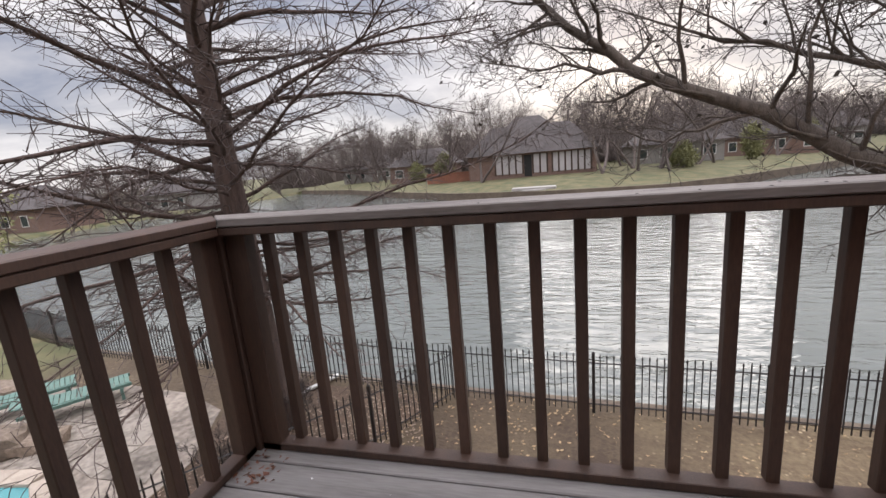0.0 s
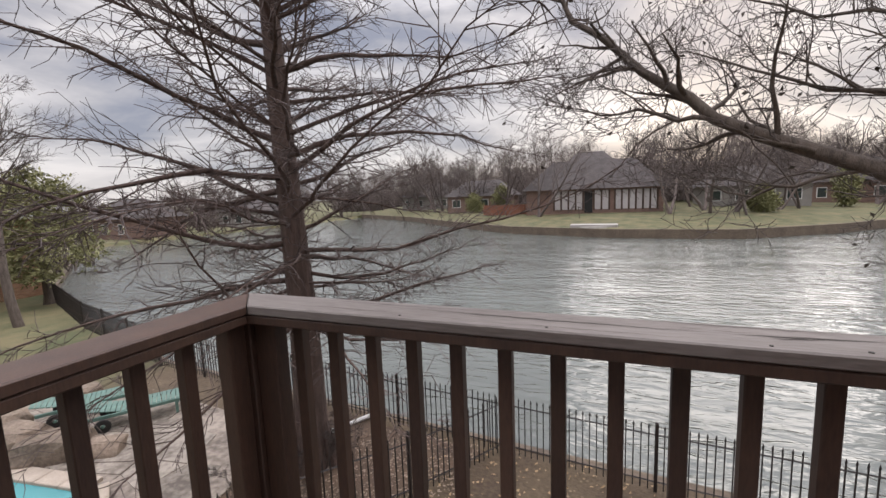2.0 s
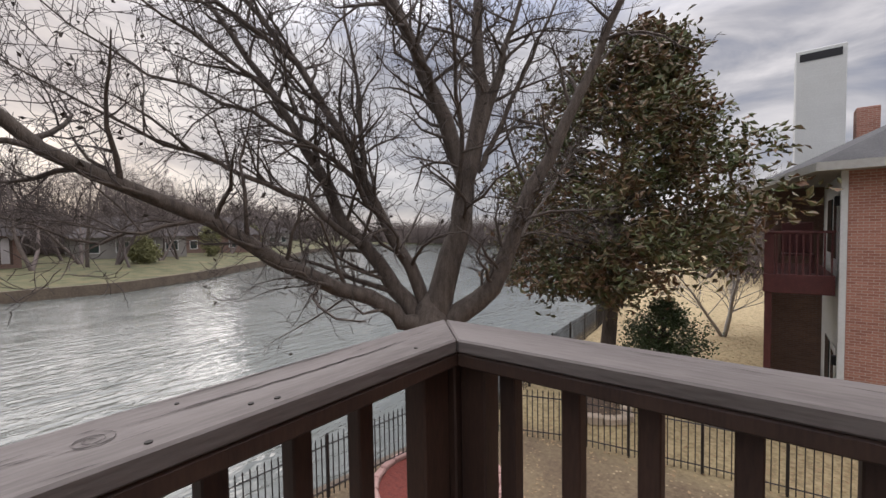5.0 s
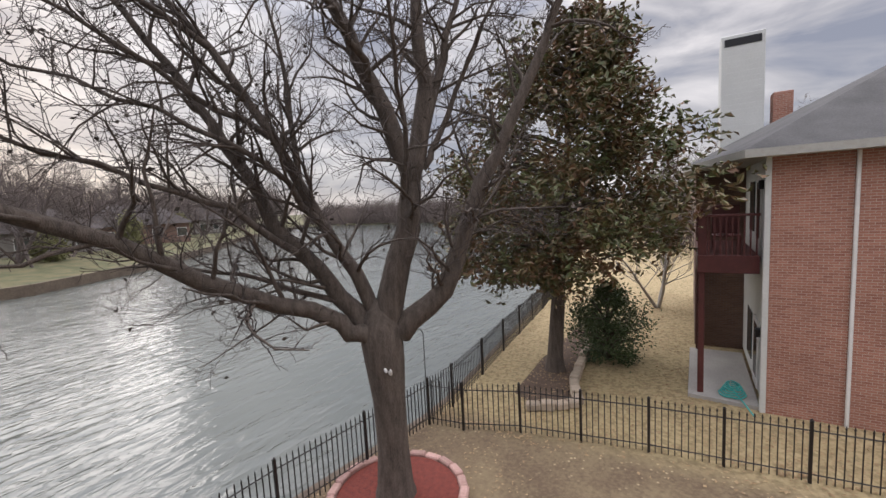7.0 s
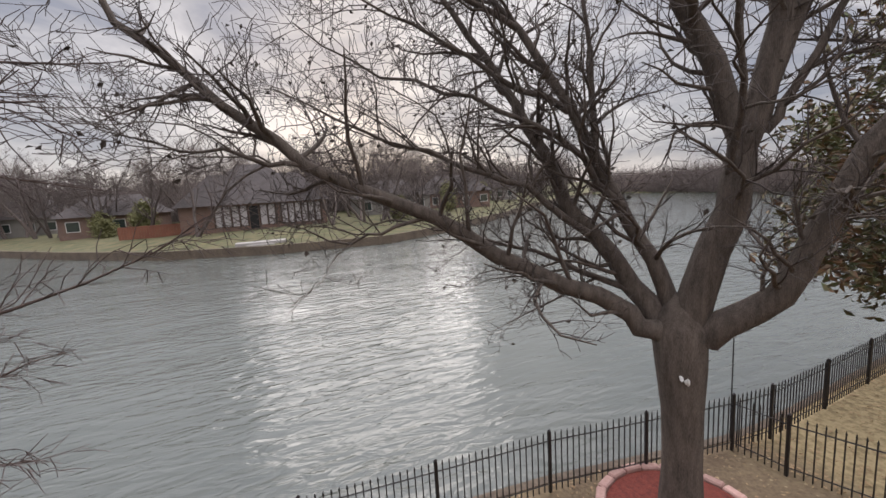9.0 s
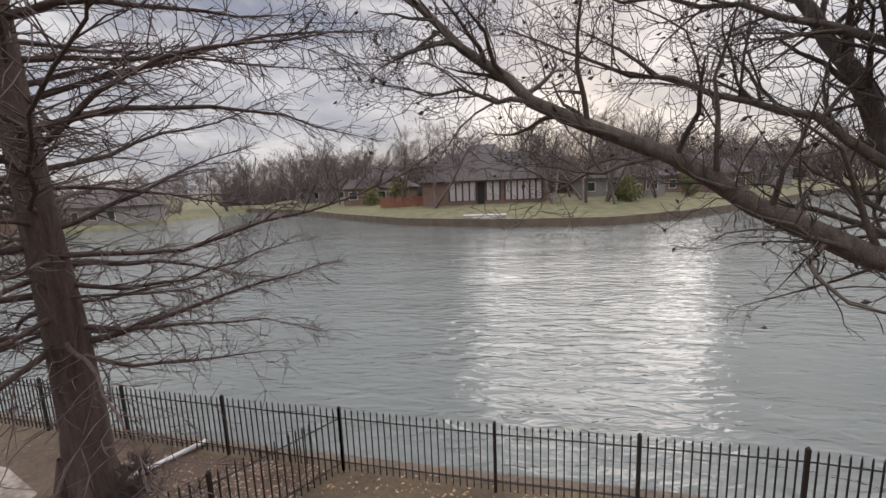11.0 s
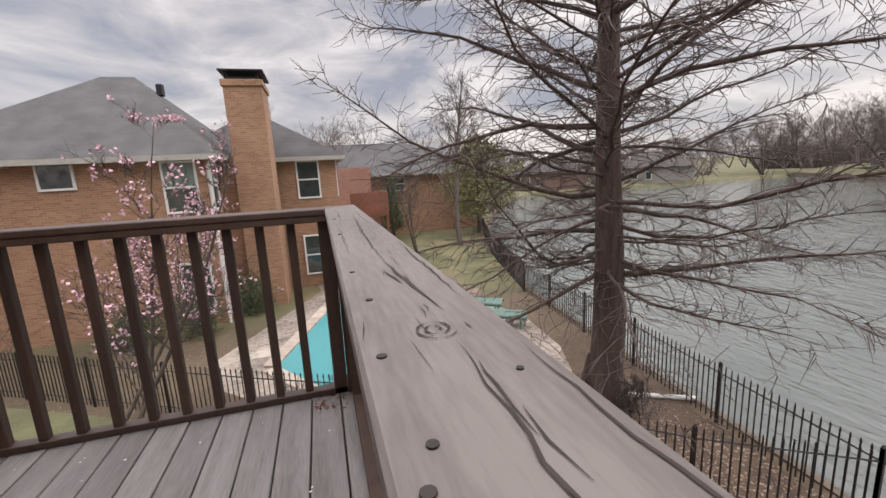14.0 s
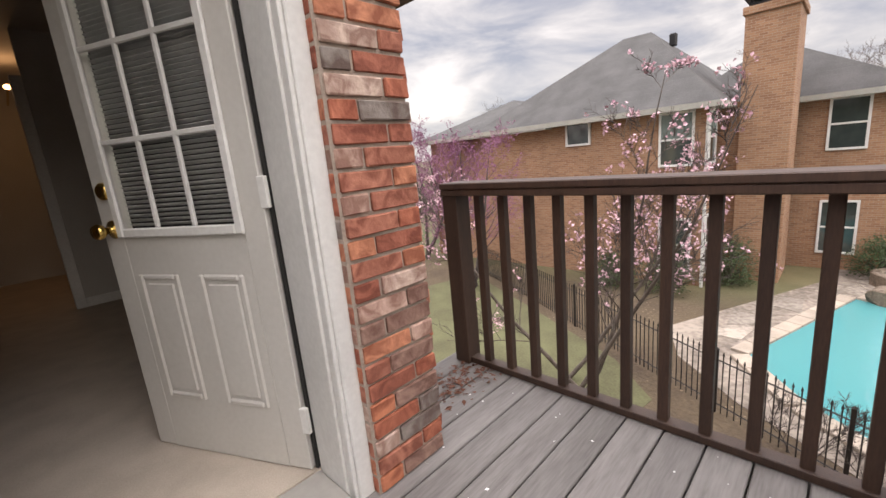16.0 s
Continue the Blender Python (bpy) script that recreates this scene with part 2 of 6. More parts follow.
def ground_mat():
    """Leaf litter and dormant grass, greener past the terrace, drier on the neighbour's side."""
    m = shade("yard_ground", (0.20, 0.15, 0.085), (0.11, 0.075, 0.045), 0.95, 0.8, 14, 0.8, dist=0.05, mixpos=(0.38, 0.62))
    n, l = m.node_tree.nodes, m.node_tree.links
    b = n["Principled BSDF"]
    old = b.inputs["Base Color"].links[0].from_socket
    tc = n.new("ShaderNodeTexCoord")
    # scattered pale fallen leaves
    vo = n.new("ShaderNodeTexVoronoi")
    vo.inputs["Scale"].default_value = 7
    l.new(tc.outputs["Object"], vo.inputs["Vector"])
    lr = n.new("ShaderNodeMapRange")
    lr.inputs["From Min"].default_value, lr.inputs["From Max"].default_value = 0.22, 0.12
    l.new(vo.outputs["Distance"], lr.inputs["Value"])
    nz = n.new("ShaderNodeTexNoise")
    nz.inputs["Scale"].default_value, nz.inputs["Detail"].default_value = 0.7, 4
    l.new(tc.outputs["Object"], nz.inputs["Vector"])
    nr = n.new("ShaderNodeMapRange")
    nr.inputs["From Min"].default_value, nr.inputs["From Max"].default_value = 0.48, 0.62
    l.new(nz.outputs["Fac"], nr.inputs["Value"])
    lm = n.new("ShaderNodeMath")
    lm.operation = "MULTIPLY"
    l.new(lr.outputs["Result"], lm.inputs[0])
    l.new(nr.outputs["Result"], lm.inputs[1])
    mx = n.new("ShaderNodeMix")
    mx.data_type = "RGBA"
    mx.inputs["B"].default_value = (0.42, 0.33, 0.2, 1)
    l.new(lm.outputs[0], mx.inputs["Factor"])
    l.new(old, mx.inputs["A"])
    # bare dark soil under the balcony and round the cypress fence
    sx = n.new("ShaderNodeSeparateXYZ")
    l.new(tc.outputs["Object"], sx.inputs[0])
    wob = n.new("ShaderNodeMath")
    wob.operation = "MULTIPLY_ADD"
    wob.inputs[1].default_value = 7.0
    l.new(nz.outputs["Fac"], wob.inputs[0])
    l.new(sx.outputs["X"], wob.inputs[2])
    sr = n.new("ShaderNodeMapRange")
    sr.inputs["From Min"].default_value, sr.inputs["From Max"].default_value = 7.6, 4.6
    sr.inputs["To Max"].default_value = 0.8
    l.new(wob.outputs[0], sr.inputs["Value"])
    soil = n.new("ShaderNodeMix")
    soil.data_type = "RGBA"
    soil.blend_type = "MULTIPLY"
    soil.inputs["B"].default_value = (0.42, 0.40, 0.42, 1)
    l.new(sr.outputs["Result"], soil.inputs["Factor"])
    l.new(mx.outputs["Result"], soil.inputs["A"])
    # lawn grows across the lake and past the pool
    sep = n.new("ShaderNodeSeparateXYZ")
    l.new(tc.outputs["Object"], sep.inputs[0])
    gy = n.new("ShaderNodeMapRange")
    gy.inputs["From Min"].default_value, gy.inputs["From Max"].default_value = 30, 34
    l.new(sep.outputs["Y"], gy.inputs["Value"])
    gx = n.new("ShaderNodeMapRange")
    gx.inputs["From Min"].default_value, gx.inputs["From Max"].default_value = -12, -14.5
    l.new(sep.outputs["X"], gx.inputs["Value"])
    gm = n.new("ShaderNodeMath")
    gm.operation = "MAXIMUM"
    l.new(gy.outputs["Result"], gm.inputs[0])
    l.new(gx.outputs["Result"], gm.inputs[1])
    grass = n.new("ShaderNodeValToRGB")
    grass.color_ramp.elements[0].position, grass.color_ramp.elements[0].color = 0.35, (0.062, 0.068, 0.026, 1)
    grass.color_ramp.elements[1].position, grass.color_ramp.elements[1].color = 0.65, (0.13, 0.11, 0.052, 1)
    l.new(nz.outputs["Fac"], grass.inputs["Fac"])
    m2 = n.new("ShaderNodeMix")
    m2.data_type = "RGBA"
    l.new(gm.outputs[0], m2.inputs["Factor"])
    l.new(soil.outputs["Result"], m2.inputs["A"])
    l.new(grass.outputs["Color"], m2.inputs["B"])
    # dry straw-coloured lawn of the neighbour past the side fence
    dx = n.new("ShaderNodeMapRange")
    dx.inputs["From Min"].default_value, dx.inputs["From Max"].default_value = 9.1, 9.9
    l.new(sep.outputs["X"], dx.inputs["Value"])
    dy = n.new("ShaderNodeMapRange")
    dy.inputs["From Min"].default_value, dy.inputs["From Max"].default_value = 34, 30
    l.new(sep.outputs["Y"], dy.inputs["Value"])
    dm = n.new("ShaderNodeMath")
    dm.operation = "MULTIPLY"
    l.new(dx.outputs["Result"], dm.inputs[0])
    l.new(dy.outputs["Result"], dm.inputs[1])
    dry = n.new("ShaderNodeValToRGB")
    dry.color_ramp.elements[0].position, dry.color_ramp.elements[0].color = 0.35, (0.21, 0.16, 0.08, 1)
    dry.color_ramp.elements[1].position, dry.color_ramp.elements[1].color = 0.6, (0.36, 0.28, 0.15, 1)
    n3 = n.new("ShaderNodeTexNoise")
    n3.inputs["Scale"].default_value, n3.inputs["Detail"].default_value = 9, 5
    l.new(tc.outputs["Object"], n3.inputs["Vector"])
    l.new(n3.outputs["Fac"], dry.inputs["Fac"])
    m4 = n.new("ShaderNodeMix")
    m4.data_type = "RGBA"
    l.new(dm.outputs[0], m4.inputs["Factor"])
    l.new(m2.outputs["Result"], m4.inputs["A"])
    l.new(dry.outputs["Color"], m4.inputs["B"])
    l.new(m4.outputs["Result"], b.inputs["Base Color"])
    return m


M_CAP = shade("weathered_taupe_paint", (0.150, 0.130, 0.116), (0.080, 0.065, 0.056), 0.7, 1.4, 16, 0.5, stretch=(1.2, 9, 9), dist=0.004, mixpos=(0.3, 0.6))
M_CAPY = shade("weathered_taupe_paint_cross", (0.150, 0.130, 0.116), (0.080, 0.065, 0.056), 0.7, 1.4, 16, 0.5, stretch=(9, 1.2, 9), dist=0.004, mixpos=(0.3, 0.6))
M_RAIL = shade("brown_stained_wood", (0.066, 0.035, 0.022), (0.034, 0.018, 0.012), 0.6, 2.0, 30, 0.4, stretch=(6, 6, 1), dist=0.003, vary=0.18)
M_DECK = shade("grey_deck_paint", (0.185, 0.172, 0.162), (0.10, 0.090, 0.083), 0.75, 2.0, 14, 0.5, stretch=(0.8, 8, 8), dist=0.003, vary=0.12, mixpos=(0.3, 0.62))
M_CRACK = shade("crack_shadowed_wood", (0.04, 0.03, 0.025), None, 0.95)
M_NAIL = shade("rusted_nail", (0.03, 0.025, 0.02), None, 0.6, metal=0.4)
M_BRICK = brick_unit_mat()
M_MORTAR = shade("sandy_mortar", (0.40, 0.33, 0.27), (0.28, 0.22, 0.18), 0.95, 20, 120, 0.7, dist=0.006)
M_WHITE = shade("white_trim_paint", (0.72, 0.71, 0.68), (0.60, 0.59, 0.56), 0.45, 3, 50, 0.08)
M_DOOR = shade("off_white_door_paint", (0.58, 0.56, 0.52), (0.52, 0.50, 0.46), 0.4, 2, 50, 0.06)
M_BRASS = shade("polished_brass", (0.72, 0.50, 0.16), (0.55, 0.36, 0.1), 0.2, metal=1.0, bump=0)
M_BLIND = shade("grey_blind_slat", (0.42, 0.41, 0.40), (0.34, 0.33, 0.32), 0.6, bump=0)
# Near-black stands for shade in gaps and a doorway; also the wheels' own colour.
M_DARK = plain("black_for_shade_and_wheel", (0.015, 0.014, 0.013), 0.8)
M_CARPET = shade("beige_carpet", (0.52, 0.45, 0.37), (0.40, 0.34, 0.28), 1.0, 6, 200, 0.6, dist=0.006)
M_ROOMWALL = shade("grey_room_paint", (0.50, 0.48, 0.45), (0.44, 0.42, 0.39), 0.8, 2, 60, 0.05)
M_IRON = shade("black_iron", (0.018, 0.017, 0.017), (0.03, 0.022, 0.018), 0.5, 6, 60, 0.2, metal=0.3)
M_GROUND = ground_mat()
M_LAKE = water_mat("lake_water", (0.098, 0.108, 0.096), 1.0, 0.5, 0.07)
M_POOLW = water_mat("pool_water", (0.078, 0.275, 0.285), 0.5, 0.08, 0.08)
M_COPING = shade("limestone_coping", (0.42, 0.35, 0.28), (0.30, 0.25, 0.20), 0.85, 4, 40, 0.4, vary=0.12)
M_PATIO = shade("stone_patio", (0.32, 0.27, 0.22), (0.13, 0.105, 0.085), 0.9, 0.9, 8, 0.6, dist=0.03, mixpos=(0.4, 0.6))
M_FLAG = shade("flagstone", (0.34, 0.295, 0.245), (0.14, 0.115, 0.092), 0.9, 1.1, 9, 0.7, vary=0.22, dist=0.03, mixpos=(0.4, 0.6))
M_ROCK = shade("brown_boulder", (0.26, 0.20, 0.15), (0.10, 0.075, 0.055), 0.95, 2.2, 16, 1.0, dist=0.05, vary=0.2)
M_GREEN = shade("faded_green_plastic", (0.105, 0.19, 0.155), (0.07, 0.13, 0.105), 0.6, 5, 50, 0.2)
M_PIPE = plain("white_pipe", (0.7, 0.69, 0.66), 0.5)
M_BARK1 = shade("reddish_cypress_bark", (0.125, 0.085, 0.068), (0.052, 0.033, 0.027), 0.95, 3, 22, 1.0, stretch=(5, 5, 0.7), dist=0.03)
M_TWIG1 = shade("cypress_twig", (0.11, 0.08, 0.07), (0.058, 0.041, 0.036), 0.9, 4, 20, 0)
M_BARK2 = shade("grey_brown_bark", (0.14, 0.112, 0.09), (0.05, 0.038, 0.03), 0.95, 3, 24, 1.0, stretch=(4, 4, 0.8), dist=0.025)
M_TWIG2 = shade("dark_twig", (0.085, 0.068, 0.06), (0.05, 0.038, 0.032), 0.9, 4, 20, 0)
M_DRYLEAF = shade("dried_leaf", (0.07, 0.055, 0.04), (0.04, 0.03, 0.024), 0.9, bump=0)
M_MAGLEAF = shade("glossy_dark_leaf", (0.085, 0.105, 0.034), (0.14, 0.07, 0.032), 0.5, 1.2, 9, 0, mixpos=(0.42, 0.58))
M_SHRUB = shade("shrub_leaf", (0.075, 0.11, 0.035), (0.035, 0.055, 0.02), 0.6, 3, 20, 0)
M_CONIF = shade("yellow_green_foliage", (0.26, 0.25, 0.11), (0.15, 0.15, 0.065), 0.8, 1.5, 9, 0)
M_PINK = shade("pale_pink_petal", (0.75, 0.52, 0.56), (0.55, 0.30, 0.38), 0.6, 6, 30, 0)
M_REDBUD = shade("purple_bud", (0.30, 0.12, 0.21), (0.18, 0.07, 0.125), 0.8, 3, 20, 0)
M_FARTWIG = shade("far_bare_branches", (0.15, 0.12, 0.105), (0.10, 0.08, 0.072), 0.95, 0.5, 4, 0, vary=0.3)
M_NBRICK = brick_wall_mat("tan_orange_brick", (0.36, 0.20, 0.115), (0.25, 0.125, 0.07), (0.34, 0.26, 0.19))
M_RBRICK = brick_wall_mat("pinkish_red_brick", (0.36, 0.17, 0.12), (0.26, 0.11, 0.075), (0.42, 0.33, 0.27))
M_FBRICK = brick_wall_mat("dull_brown_brick", (0.20, 0.12, 0.09), (0.15, 0.09, 0.07), (0.2, 0.16, 0.14))
M_ROOF = shingle_mat("grey_shingle", (0.105, 0.102, 0.10))
M_ROOFF = shingle_mat("brown_grey_shingle", (0.105, 0.09, 0.085))
M_SIDING = siding_mat("cream_siding", (0.62, 0.63, 0.60))
M_SOFFIT = shade("cream_soffit", (0.38, 0.37, 0.33), (0.31, 0.30, 0.26), 0.6)
M_REDWOOD = shade("dark_red_stain", (0.10, 0.025, 0.022), (0.065, 0.016, 0.014), 0.6, 3, 30, 0.2)
M_GLASS = shade("dim_window_glass", (0.05, 0.065, 0.06), (0.03, 0.04, 0.038), 0.04, 0.7, 3, 0, spec=0.8)
M_CURTAIN = shade("green_grey_shade", (0.20, 0.25, 0.23), (0.15, 0.19, 0.175), 0.25, 2, 20, 0)
M_REDMULCH = shade("red_mulch", (0.21, 0.045, 0.03), (0.11, 0.025, 0.018), 0.95, 12, 60, 1.0, dist=0.03)
M_PINKSTONE = shade("pink_edging_stone", (0.46, 0.30, 0.26), (0.33, 0.19, 0.16), 0.9, 6, 40, 0.5, vary=0.2)
M_TANSTONE = shade("tan_edging_stone", (0.44, 0.36, 0.27), (0.30, 0.24, 0.18), 0.9, 6, 40, 0.5, vary=0.2)
M_CONC = shade("grey_concrete", (0.36, 0.34, 0.31), (0.27, 0.25, 0.23), 0.9, 1.5, 20, 0.3)
M_BANK = shade("mossy_bank_wall", (0.15, 0.115, 0.08), (0.08, 0.06, 0.045), 0.95, 0.8, 7, 0.8, dist=0.1)
M_PLASTER = shade("dull_plaster", (0.46, 0.43, 0.42), (0.34, 0.31, 0.30), 0.8, 1, 9, 0.1)
M_FARWALL = shade("dull_tan_siding", (0.27, 0.25, 0.225), (0.2, 0.185, 0.17), 0.8, 1, 8, 0.1)
M_HOSE = plain("teal_hose", (0.04, 0.42, 0.38), 0.45)
M_FENCEWOOD = shade("rust_brown_boards", (0.25, 0.10, 0.06), (0.17, 0.07, 0.045), 0.9, 1, 8, 0.3)
M_FOUND = plain("dark_metal_cap", (0.03, 0.03, 0.032), 0.5, 0.6)
M_MULCHBED = shade("brown_leaf_mulch", (0.13, 0.085, 0.055), (0.06, 0.04, 0.028), 0.95, 3, 30, 1.0, dist=0.05)


# ---- mesh helpers ----
def part(name, bm, material, parent=None, label=""):
    me = bpy.data.meshes.new(name)
    bm.normal_update()
    bm.to_mesh(me)
    bm.free()
    return from_mesh(name, me, material, parent, label)


def from_mesh(name, me, material, parent=None, label=""):
    if not me.materials:
        me.materials.append(material)
    ob = new(name, me)
    if parent is not None:
        ob.parent = parent
    if label:
        tagged(ob, label)
    return ob


def raw(name, verts, faces, material, parent=None, label="", smooth=False):
    me = bpy.data.meshes.new(name)
    me.from_pydata([tuple(v) for v in verts], [], faces)
    if smooth:
        me.polygons.foreach_set("use_smooth", [True] * len(me.polygons))
    me.update()
    return from_mesh(name, me, material, parent, label)


def box(x0, x1, y0, y1, z0, z1, bev=0.0, bm=None):
    """An upright box with worn edges."""
    own = bmesh.new()
    bmesh.ops.create_cube(own, size=1, matrix=Matrix.LocRotScale(((x0 + x1) / 2, (y0 + y1) / 2, (z0 + z1) / 2), None, (x1 - x0, y1 - y0, z1 - z0)))
    if bev:
        bmesh.ops.bevel(own, geom=own.edges[:], offset=bev, segments=1, affect="EDGES", profile=0.5)
    if bm is None:
        return own
    tmp = bpy.data.meshes.new("tmp")
    own.to_mesh(tmp)
    own.free()
    bm.from_mesh(tmp)
    bpy.data.meshes.remove(tmp)
    return bm


def rod(a, b, r, sides=8, r2=None, bm=None):
    bm = bm or bmesh.new()
    a, b = Vector(a), Vector(b)
    d = b - a
    m = Matrix.Translation((a + b) / 2) @ d.to_track_quat("Z", "Y").to_matrix().to_4x4()
    bmesh.ops.create_cone(bm, cap_ends=True, segments=sides, radius1=r, radius2=r if r2 is None else r2, depth=d.length, matrix=m)
    return bm


def prism(poly, z0, z1, bev=0.0):
    """An upright prism over a plan outline."""
    bm = bmesh.new()
    lo = [bm.verts.new((x, y, z0)) for x, y in poly]
    hi = [bm.verts.new((x, y, z1)) for x, y in poly]
    k = len(poly)
    bm.faces.new(hi)
    bm.faces.new(lo[::-1])
    for i in range(k):
        bm.faces.new((lo[i], lo[(i + 1) % k], hi[(i + 1) % k], hi[i]))
    bmesh.ops.recalc_face_normals(bm, faces=bm.faces[:])
    if bev:
        bmesh.ops.bevel(bm, geom=bm.edges[:], offset=bev, segments=1, affect="EDGES")
    return bm


def thing(name, loc, label, category, group="", kind=""):
    ob = new(name)
    ob.location = loc
    return tagged(ob, label, category, group, kind)


def rel(ob, *p):
    return tuple(a - b for a, b in zip(p, ob.location))


class Tubes:
    """Gathers tapered tubes into one vertex and face list."""

    def __init__(self):
        self.v, self.f = [], []

    def add(self, pts, radii, sides=4):
        pts = [Vector(p) for p in pts]
        base, k = len(self.v), len(pts)
        d0 = (pts[-1] - pts[0]).normalized()
        side = d0.cross(Vector((0.31, 0.17, 0.93))).normalized()
        for i, p in enumerate(pts):
            d = (pts[min(i + 1, k - 1)] - pts[max(i - 1, 0)]).normalized()
            a = (side - d * side.dot(d)).normalized()
            b = d.cross(a)
            for s in range(sides):
                w = 2 * math.pi * s / sides
                self.v.append(p + (a * math.cos(w) + b * math.sin(w)) * radii[i])
        for i in range(k - 1):
            for s in range(sides):
                q = (s + 1) % sides
                self.f.append((base + i * sides + s, base + i * sides + q, base + (i + 1) * sides + q, base + (i + 1) * sides + s))

    def build(self, name, material, parent, label=""):
        return raw(name, self.v, self.f, material, parent, label, smooth=True)


class Cards:
    """Gathers many small bent leaves."""

    def __init__(self):
        self.v, self.f = [], []

    def add(self, p, size, rng, width=0.45):
        d = Vector((rng.gauss(0, 1), rng.gauss(0, 1), rng.gauss(0, 0.7))).normalized()
        s = d.cross(Vector((rng.gauss(0, 1), rng.gauss(0, 1), rng.gauss(0, 1)))).normalized() * size * width
        n = d.cross(s).normalized() * size * 0.18
        i, p = len(self.v), Vector(p)
        self.v += [p, p + d * size * 0.5 + s * 0.5 + n, p + d * size, p + d * size * 0.5 - s * 0.5 + n]
        self.f += [(i, i + 1, i + 2), (i, i + 2, i + 3)]

    def build(self, name, material, parent, label=""):
        return raw(name, self.v, self.f, material, parent, label)


def bent(rng, p, d, length, segs, wander, lift):
    """The points of a branch that wanders and lifts or droops."""
    pts, d = [Vector(p)], Vector(d).normalized()
    for _ in range(segs):
        d = (d + Vector((rng.gauss(0, wander), rng.gauss(0, wander), rng.gauss(0, wander) + lift))).normalized()
        pts.append(pts[-1] + d * (length / segs))
    return pts


def along(pts, t):
    x = t * (len(pts) - 1)
    i = min(int(x), len(pts) - 2)
    return pts[i].lerp(pts[i + 1], x - i), (pts[i + 1] - pts[i]).normalized()


def fan(d, rng, angle):
    """A direction that leaves d by about an angle in degrees."""
    side = d.cross(Vector((rng.gauss(0, 1), rng.gauss(0, 1), rng.gauss(0, 1)))).normalized()
    a = radians(angle)
    return d * math.cos(a) + side * math.sin(a)


# ---- ground, lake ----
NEAR = [(-64, 33), (-33, 15.5), (-20, 10.8), (-13, 9.0), (-6, 8.35), (0, 7.9), (5, 7.55), (8.7, 7.0), (9.7, 6.92), (12, 7.1), (14, 7.3), (20.2, 7.85), (32, 9.3), (60, 14), (130, 30)]
FAR = [(-64, 100), (-40, 82), (-25, 66), (-12, 54), (0, 49), (12, 48), (22, 54), (40, 70), (60, 92), (130, 150)]


def shore(table, x):
    return float(np.interp(x, [p[0] for p in table], [p[1] for p in table]))


def far_ground(x, y):
    """Height of the land past the far bank."""
    return float(np.interp(y - shore(FAR, x), [0, 1.5, 8, 20, 60, 400], [-3.1, -3.0, -2.4, -1.9, -0.8, 1.0]))


cols = [-900, -400, -200, -120, -80, -66] + [-64 + i for i in range(0, 195)] + [132, 170, 300, 500, 900]
verts, faces, wverts, wfaces = [], [], [], []
for x in cols:
    lake = -64 <= x <= 130
    yn, yf = shore(NEAR, x), shore(FAR, x)
    rows = [(-900, G), (-200, G), (-60, G), (-25, G), (-10, G), (-2, G), (3, G), (6, G), (yn - 0.25, G), (yn, -4.7 if lake else G), (yf, -4.7 if lake else G)]
    rows += [(yf + d, far_ground(x, yf + d) if lake else G + d * 0.004) for d in (0.02, 1.5, 8, 20, 60, 400, 900)]
    verts += [(x, y, z) for y, z in rows]
    if lake:
        wverts += [(x, yn - 0.2, WATER_Z), (x, yf + 0.01, WATER_Z)]
R = 18
for i in range(len(cols) - 1):
    for j in range(R - 1):
        a = i * R + j
        faces.append((a, a + R, a + R + 1, a + 1))
for i in range(len(wverts) // 2 - 1):
    wfaces.append((2 * i, 2 * i + 2, 2 * i + 3, 2 * i + 1))
tagged(raw("ground", verts, faces, M_GROUND), "leaf-strewn dormant lawn around a lake", "ground", kind="structure")
tagged(raw("water", wverts, wfaces, M_LAKE), "rippled grey-green lake water", "water", kind="structure")


def strip(name, xs, table, off0, off1, z0, z1, mat, label):
    """A low wall that follows a shore line."""
    v, f = [], []
    for x in xs:
        y = shore(table, x)
        v += [(x, y + off0, z0), (x, y + off0, z1), (x, y + off1, z1), (x, y + off1, z0)]
    for i in range(len(xs) - 1):
        for k in range(3):
            a = 4 * i + k
            f.append((a, a + 4, a + 5, a + 1))
    return tagged(raw(name, v, f, mat), label, "retaining wall", kind="structure")


strip("bank_wall_far", [-64 + 1.5 * i for i in range(130)], FAR, -0.25, 0.2, -4.6, -3.0, M_BANK, "low mossy brown retaining wall along the far bank")
strip("shore_kerb", [-60 + i for i in range(150)], NEAR, -0.30, -0.12, -4.6, -3.585, M_BANK, "low brown kerb along the water's edge")

# ---- balcony ----
XL, XR, YF = -1.115, 1.30, 1.41
H, CAP, RAIL = 0.97, 0.031, 0.063
deck = thing("deck", (0, 0, 0), "grey painted wooden balcony floor with worn boards and fallen petals", "deck", kind="structure")
part("joist_frame", box(XL - 0.05, XR + 0.05, -0.42, YF + 0.05, -0.26, -0.045, 0.004), M_RAIL, deck)
rng = random.Random(4)
y = YF + 0.045
while y > -0.40:
    b = box(XL - 0.06, XR + 0.06, y - 0.133, y, -0.038, rng.uniform(-0.001, 0.001), 0.004)
    part("board", b, M_DECK, deck)
    y -= 0.140


def baluster(x, y, parent):
    part("baluster", box(x - 0.019, x + 0.019, y - 0.019, y + 0.019, 0.03, H - RAIL + 0.003, 0.003), M_RAIL, parent)


